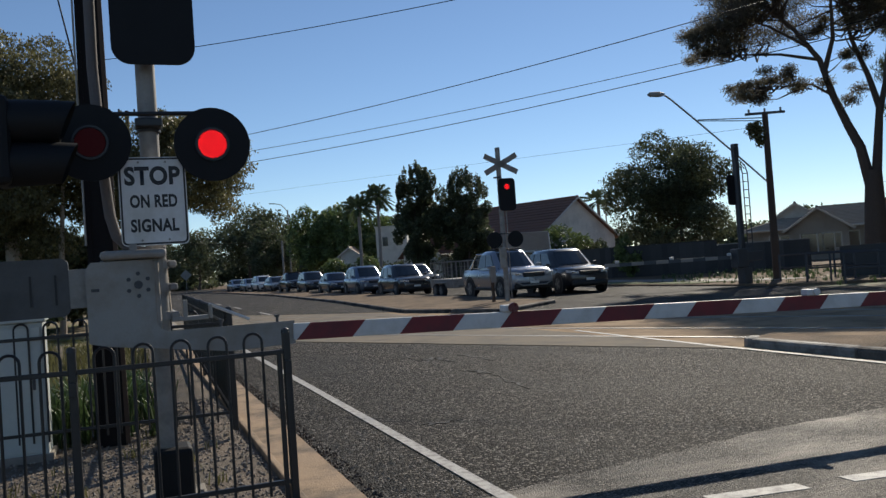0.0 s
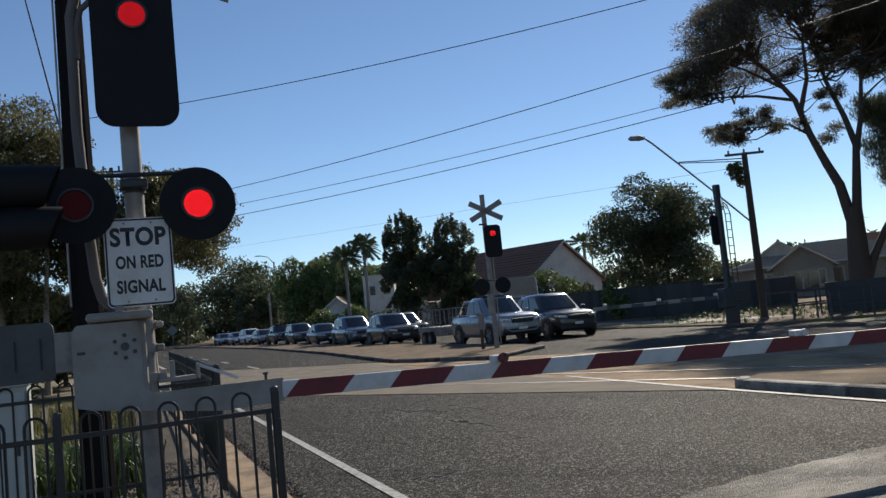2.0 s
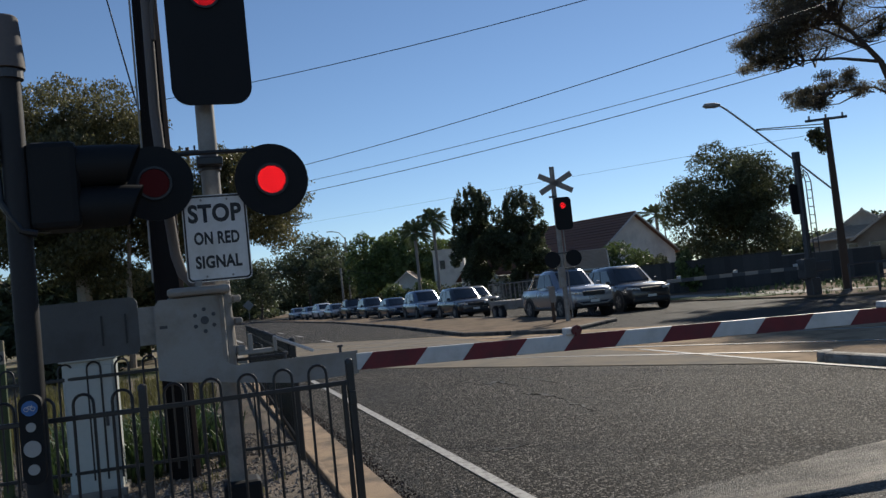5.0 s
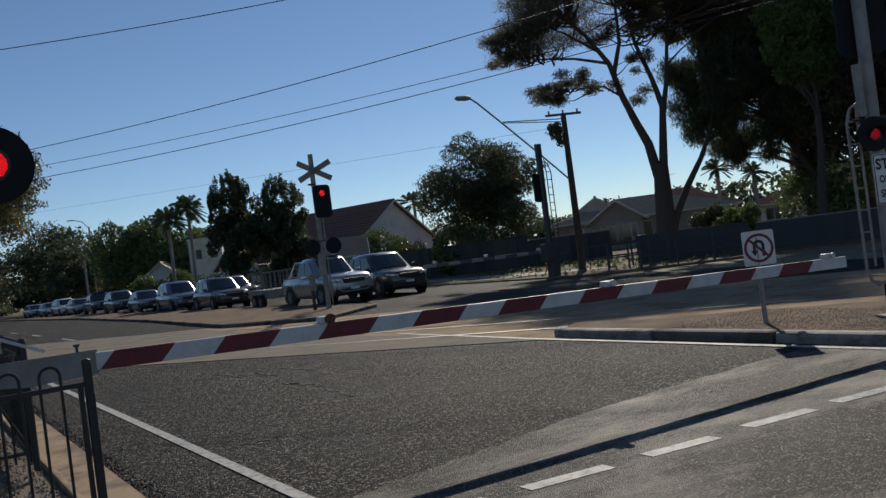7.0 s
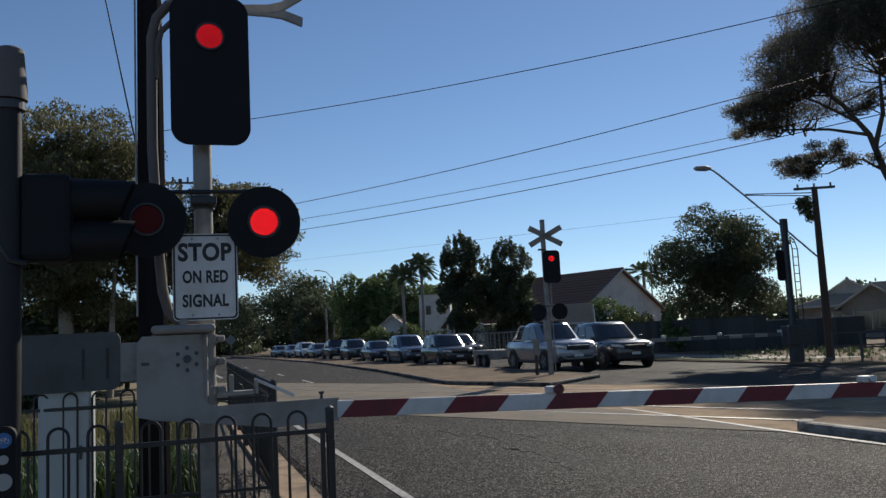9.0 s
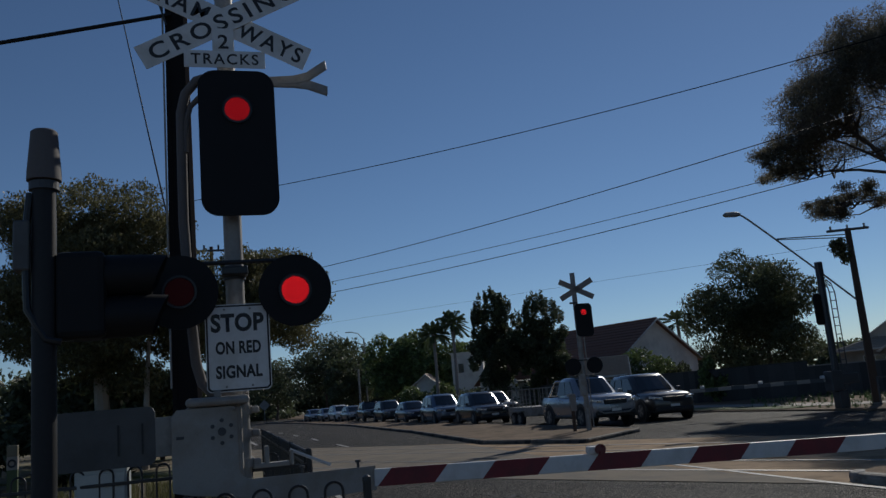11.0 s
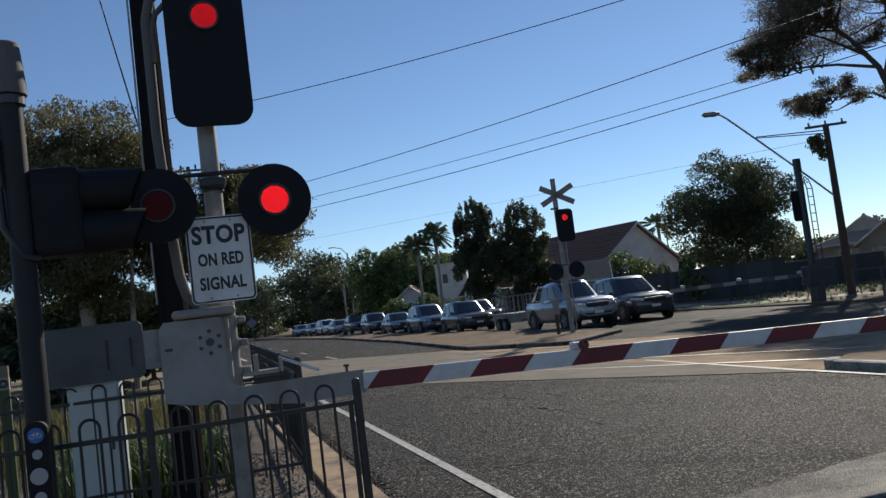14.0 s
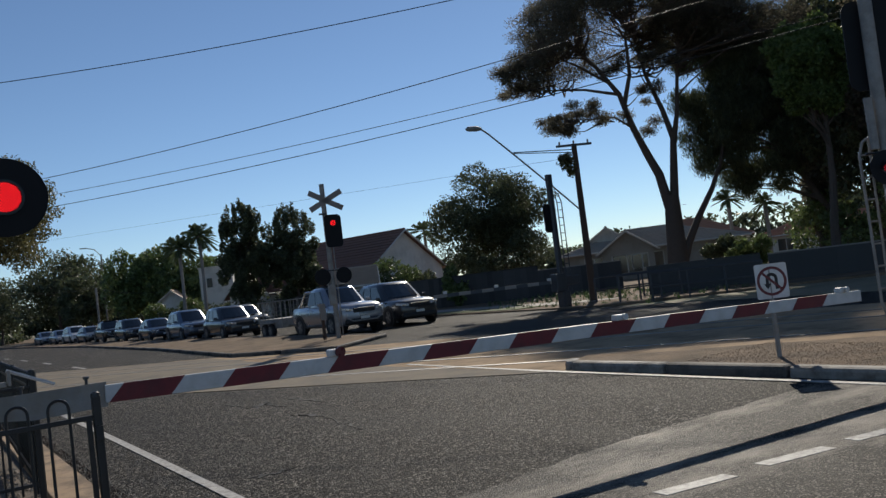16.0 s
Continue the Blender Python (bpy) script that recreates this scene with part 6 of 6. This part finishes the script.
leaves("crown", tufted, 230000, 0.075, "leaf_pine", rng, big, shell=0.3, aspect=0.26)
leaves("under_crown", loose, 30000, 0.075, "leaf_pine", rng, big, shell=0.05, aspect=0.26, droop=0.5)

she = thing("she_oak", pose(42.0, 28.0, 0), "dark she-oak with long drooping needles beside the pine", "tree", "big trees")
part("trunk", Geo().tube([(1.6, -1.3, -0.2), (1.2, -1.0, 2.5), (-0.2, 0.2, 6.0), (-2.2, 1.6, 13)], [0.24, 0.19, 0.15, 0.05], 10), "bark", she, smooth=True)
cl = []
for k in range(300):
    d = rng.normal(size=3)
    d /= np.linalg.norm(d)
    q = rng.random() ** 0.4
    p = rel(-2.2 + 4.0 * d[0] * q, 10.0 + 5.8 * d[2] * q, 2.4 * d[1] * q)
    w = rng.uniform(0.45, 0.9)
    cl.append((p.x, p.y, p.z, w, w, w * 0.9))
for c in cl[::4]:
    e = Vector(c[:3])
    a = Vector((1.0, -0.8, 3.0)).lerp(Vector((-2.2, 1.6, 13)), min(1.0, max(0.05, (e.z - 4.5) / 10)))
    part("limb", Geo().tube([a, a.lerp(e, 0.5) + Vector((0, 0, 0.35)), e], [0.08, 0.05, 0.015], 5, caps=False), "bark", she)
leaves("crown", cl, 170000, 0.17, "leaf_dark", rng, she, shell=0.1, aspect=0.1, droop=1.6)
tree("sunlit bright green tree among the dark conifers", 33.2, 20.9, 11.3, 2.2, 4.0, 88, "leaf_lit", count=40000, size=0.09, clump_n=40, clump_r=0.8, low=0.55, trunk_r=0.2, group="big trees", droop=0.8)

for k, (x, y, h, s) in enumerate(((43.4, 27.9, 17, 3.0), (42.5, 24.0, 19, 4.0), (40.5, 19.0, 20, 4.6), (37.0, 13.5, 20, 4.4), (34.5, 8.5, 19, 4.4), (33.5, 3.5, 19, 4.4), (45.5, 21.0, 21, 5), (34.0, -2.0, 18, 4.5))):
    tree("tall dense dark conifer beside the tracks", x, y, h, s, 3.0, 90 + k, "leaf_dark" if k % 2 else "leaf_pine", count=30000, size=0.15, clump_n=80, clump_r=0.75, low=0.14 if k == 0 else 0.0, trunk_r=0.22 if k == 0 else 0.35, group="dark conifers", name="conifer", flat=0.5, droop=0.8)

# gum trees to the left, beyond the fence
tree("large gum tree with drooping grey-green leaves", -3.6, 31.5, 11.2, 4.7, 3.5, 7, "leaf_gum", "bark_pale", count=190000, size=0.055, clump_n=110, clump_r=0.7, low=0.16, trunk_r=0.3, group="gum trees", droop=1.2, name="gum_tree", flat=0.6)
tree("gum tree with drooping grey-green leaves over the road edge", 1.2, 33.0, 8.6, 4.0, 3.0, 8, "leaf_gum", "bark_pale", count=80000, size=0.055, clump_n=70, clump_r=0.7, low=0.34, trunk_r=0.18, group="gum trees", droop=1.2, name="gum_tree", flat=0.6)
tree("low gum tree behind the signal", -13.0, 40, 4.0, 3.0, 1.6, 9, "leaf_gum", "bark_pale", count=24000, size=0.07, clump_n=50, clump_r=0.7, low=0.15, trunk_r=0.25, group="gum trees", droop=1.2, name="gum_tree", flat=0.6)
for k, (x, y, h) in enumerate(((-2.2, 30.5, 6), (-3.0, 32.5, 7), (-1.2, 32, 6), (-5.5, 30, 6))):
    lone("sapling_trunk", Geo().tube([(0, 0, -0.1), (0.1, 0, h * 0.5), (0.3 - 0.2 * k, 0.1, h)], [0.12, 0.09, 0.03], 8), "bark_pale", "slim pale gum trunk", "tree trunk", "gum trunks", m=pose(x, y, 0), smooth=True)
for k, (x, y, h, s) in enumerate(((-7.0, 27.0, 2.6, 2.5), (-10.5, 29, 3.0, 3.0), (-3.6, 27.5, 2.2, 2.0), (-6, 36, 4.0, 3.0), (-2.0, 37, 3.6, 2.8), (-3.4, 33.8, 4.6, 2.4), (-6.0, 34.2, 4.2, 2.4), (-1.4, 34.6, 4.2, 2.2), (-4.4, 32.6, 3.0, 2.0), (-4, 42, 5, 3.5), (-15, 40, 3, 4), (-8, 44, 4, 4), (-1.2, 48, 4.5, 2.4), (-20, 34, 3, 4))):
    tree("dense dark shrubs under the gum trees", x, y, h, s, 0.8, 120 + k, "leaf_dark", count=4500, size=0.15, clump_n=14, low=0.02, trunk_r=0.1, name="shrub", group="shrubs")


def woods(label, pts, h, count, size, seed, mat="leaf_dark"):
    """A long line of far trees, too many to count."""
    rng = np.random.default_rng(seed)
    cl = []
    for (x0, y0), (x1, y1) in zip(pts, pts[1:]):
        n = max(2, int(math.hypot(x1 - x0, y1 - y0) / 3.0))
        for k in range(n):
            f = (k + rng.random()) / n
            hh = h * rng.uniform(0.55, 1.0)
            for q in range(3):
                cl.append((x0 + (x1 - x0) * f + rng.normal() * 1.5, y0 + (y1 - y0) * f + rng.normal() * 3, hh * (0.2 + 0.3 * q), 3.2, 3.2, hh * 0.24))
    ob = leaves("far_woods", cl, count, size, mat, rng, None, shell=0.2)
    tagged(ob, label, "trees", kind="stuff")


woods("far dark belt of trees closing the road", [(-160, 235), (60, 250)], 11, 70000, 0.6, 201)
woods("dark bushes closing the end of the road", [(-16, 182), (-2, 190), (14, 168)], 5.5, 14000, 0.35, 206)
woods("far dark belt of trees behind the houses", [(60, 250), (110, 130), (120, 40), (95, -30)], 8, 40000, 0.5, 202)
woods("dark belt of trees across the tracks", [(-70, 54), (-22, 52), (-5, 54), (-3, 70), (-12, 200)], 6, 60000, 0.2, 203)
woods("hedge and shrubs along the far gardens", [(24.2, 96), (24.0, 70), (26.5, 58)], 2.6, 9000, 0.16, 204)

# grasses and strap-leaved plants behind the fence
def tufts(label, name, mat, n, area, h, seed, w=0.012, spread=0.35):
    rng = np.random.default_rng(seed)
    g = Geo()
    for k in range(n):
        x, y = rng.uniform(*area[0]), rng.uniform(*area[1])
        for q in range(9):
            az, hh = rng.random() * 6.283, h * rng.uniform(0.5, 1.0)
            d = Vector((math.cos(az), math.sin(az), 0)) * spread * hh * rng.uniform(0.3, 1.0)
            s = Vector((-math.sin(az), math.cos(az), 0)) * w
            b = Vector((x + rng.normal() * 0.04, y + rng.normal() * 0.04, 0))
            m1, tp = b + d * 0.4 + Vector((0, 0, hh * 0.65)), b + d * 1.2 + Vector((0, 0, hh * rng.uniform(0.75, 1.0)))
            g.add([b - s, b + s, m1 + s * 0.8, m1 - s * 0.8, tp], [(0, 1, 2, 3), (3, 2, 4)])
    lone(name, g, mat, label, "plants", kind="stuff")


tufts("dark green strap-leaved clumps behind the fence", "strap_plant", "strap_leaf", 90, ((-1.6, 0.25), (8.7, 10.5)), 0.75, 301, 0.014, 0.6)
tufts("tall dry yellow-green grass behind the cabinet", "dry_grass", "straw_grass", 700, ((-7, 0.2), (11.0, 20)), 0.6, 302, 0.008, 0.35)
tufts("short dry weeds in the gravel", "weeds", "straw_grass", 60, ((-3, 0.6), (6.2, 9)), 0.12, 303, 0.005, 0.6)
tufts("dry weeds along the far median", "weeds", "straw_grass", 120, ((10.2, 12.6), (26, 60)), 0.15, 304, 0.01, 0.6)
tufts("dry tussocks and litter on the shaded verge", "weeds", "strap_leaf", 130, ((20.8, 28.0), (19.5, 33)), 0.28, 305, 0.012, 0.7)
tufts("green weeds at the foot of the boundary fence", "weeds", "strap_leaf", 120, ((24.0, 31.0), (25, 36)), 0.4, 306, 0.014, 0.6)


def pebbles(label, n, area, zz, size, seed, mat):
    rng = np.random.default_rng(seed)
    g = Geo()
    for k in range(n):
        x, y = rng.uniform(*area[0]), rng.uniform(*area[1])
        s = size * rng.uniform(0.5, 1.4)
        m = pose(x, y, zz + s * 0.2, *(rng.random(3) * 360))
        g.add([(s, 0, 0), (-s * 0.9, 0, 0), (0, s * 0.8, 0), (0, -s * 0.7, 0), (0, 0, s * 0.6), (0, 0, -s * 0.6)], [(0, 2, 4), (2, 1, 4), (1, 3, 4), (3, 0, 4), (2, 0, 5), (1, 2, 5), (3, 1, 5), (0, 3, 5)], m)
    lone("gravel", g, mat, label, "gravel", kind="stuff")


material("stone_grey", (0.2, 0.178, 0.155), 0.85, vary=0.3, bump=0.1, island=0.5)
material("stone_brown", (0.24, 0.165, 0.11), 0.9, vary=0.3, bump=0.1, island=0.5)
pebbles("loose grey-brown crushed gravel behind the fence", 9000, ((-2.5, 0.93), (4.6, 11.0)), 0.006, 0.016, 402, "stone_grey")
pebbles("loose brown pebbles on the median", 12000, ((8.6, 10.4), (3.0, 7.8)), 0.112, 0.008, 403, "stone_brown")

pebbles("dark leaf litter and grit along the kerb", 1500, ((1.3, 1.5), (3.5, 14)), 0.0, 0.014, 405, "bark")
pebbles("scattered road grit on the asphalt edge", 700, ((1.45, 2.0), (3.5, 12)), 0.0, 0.009, 406, "stone_grey")
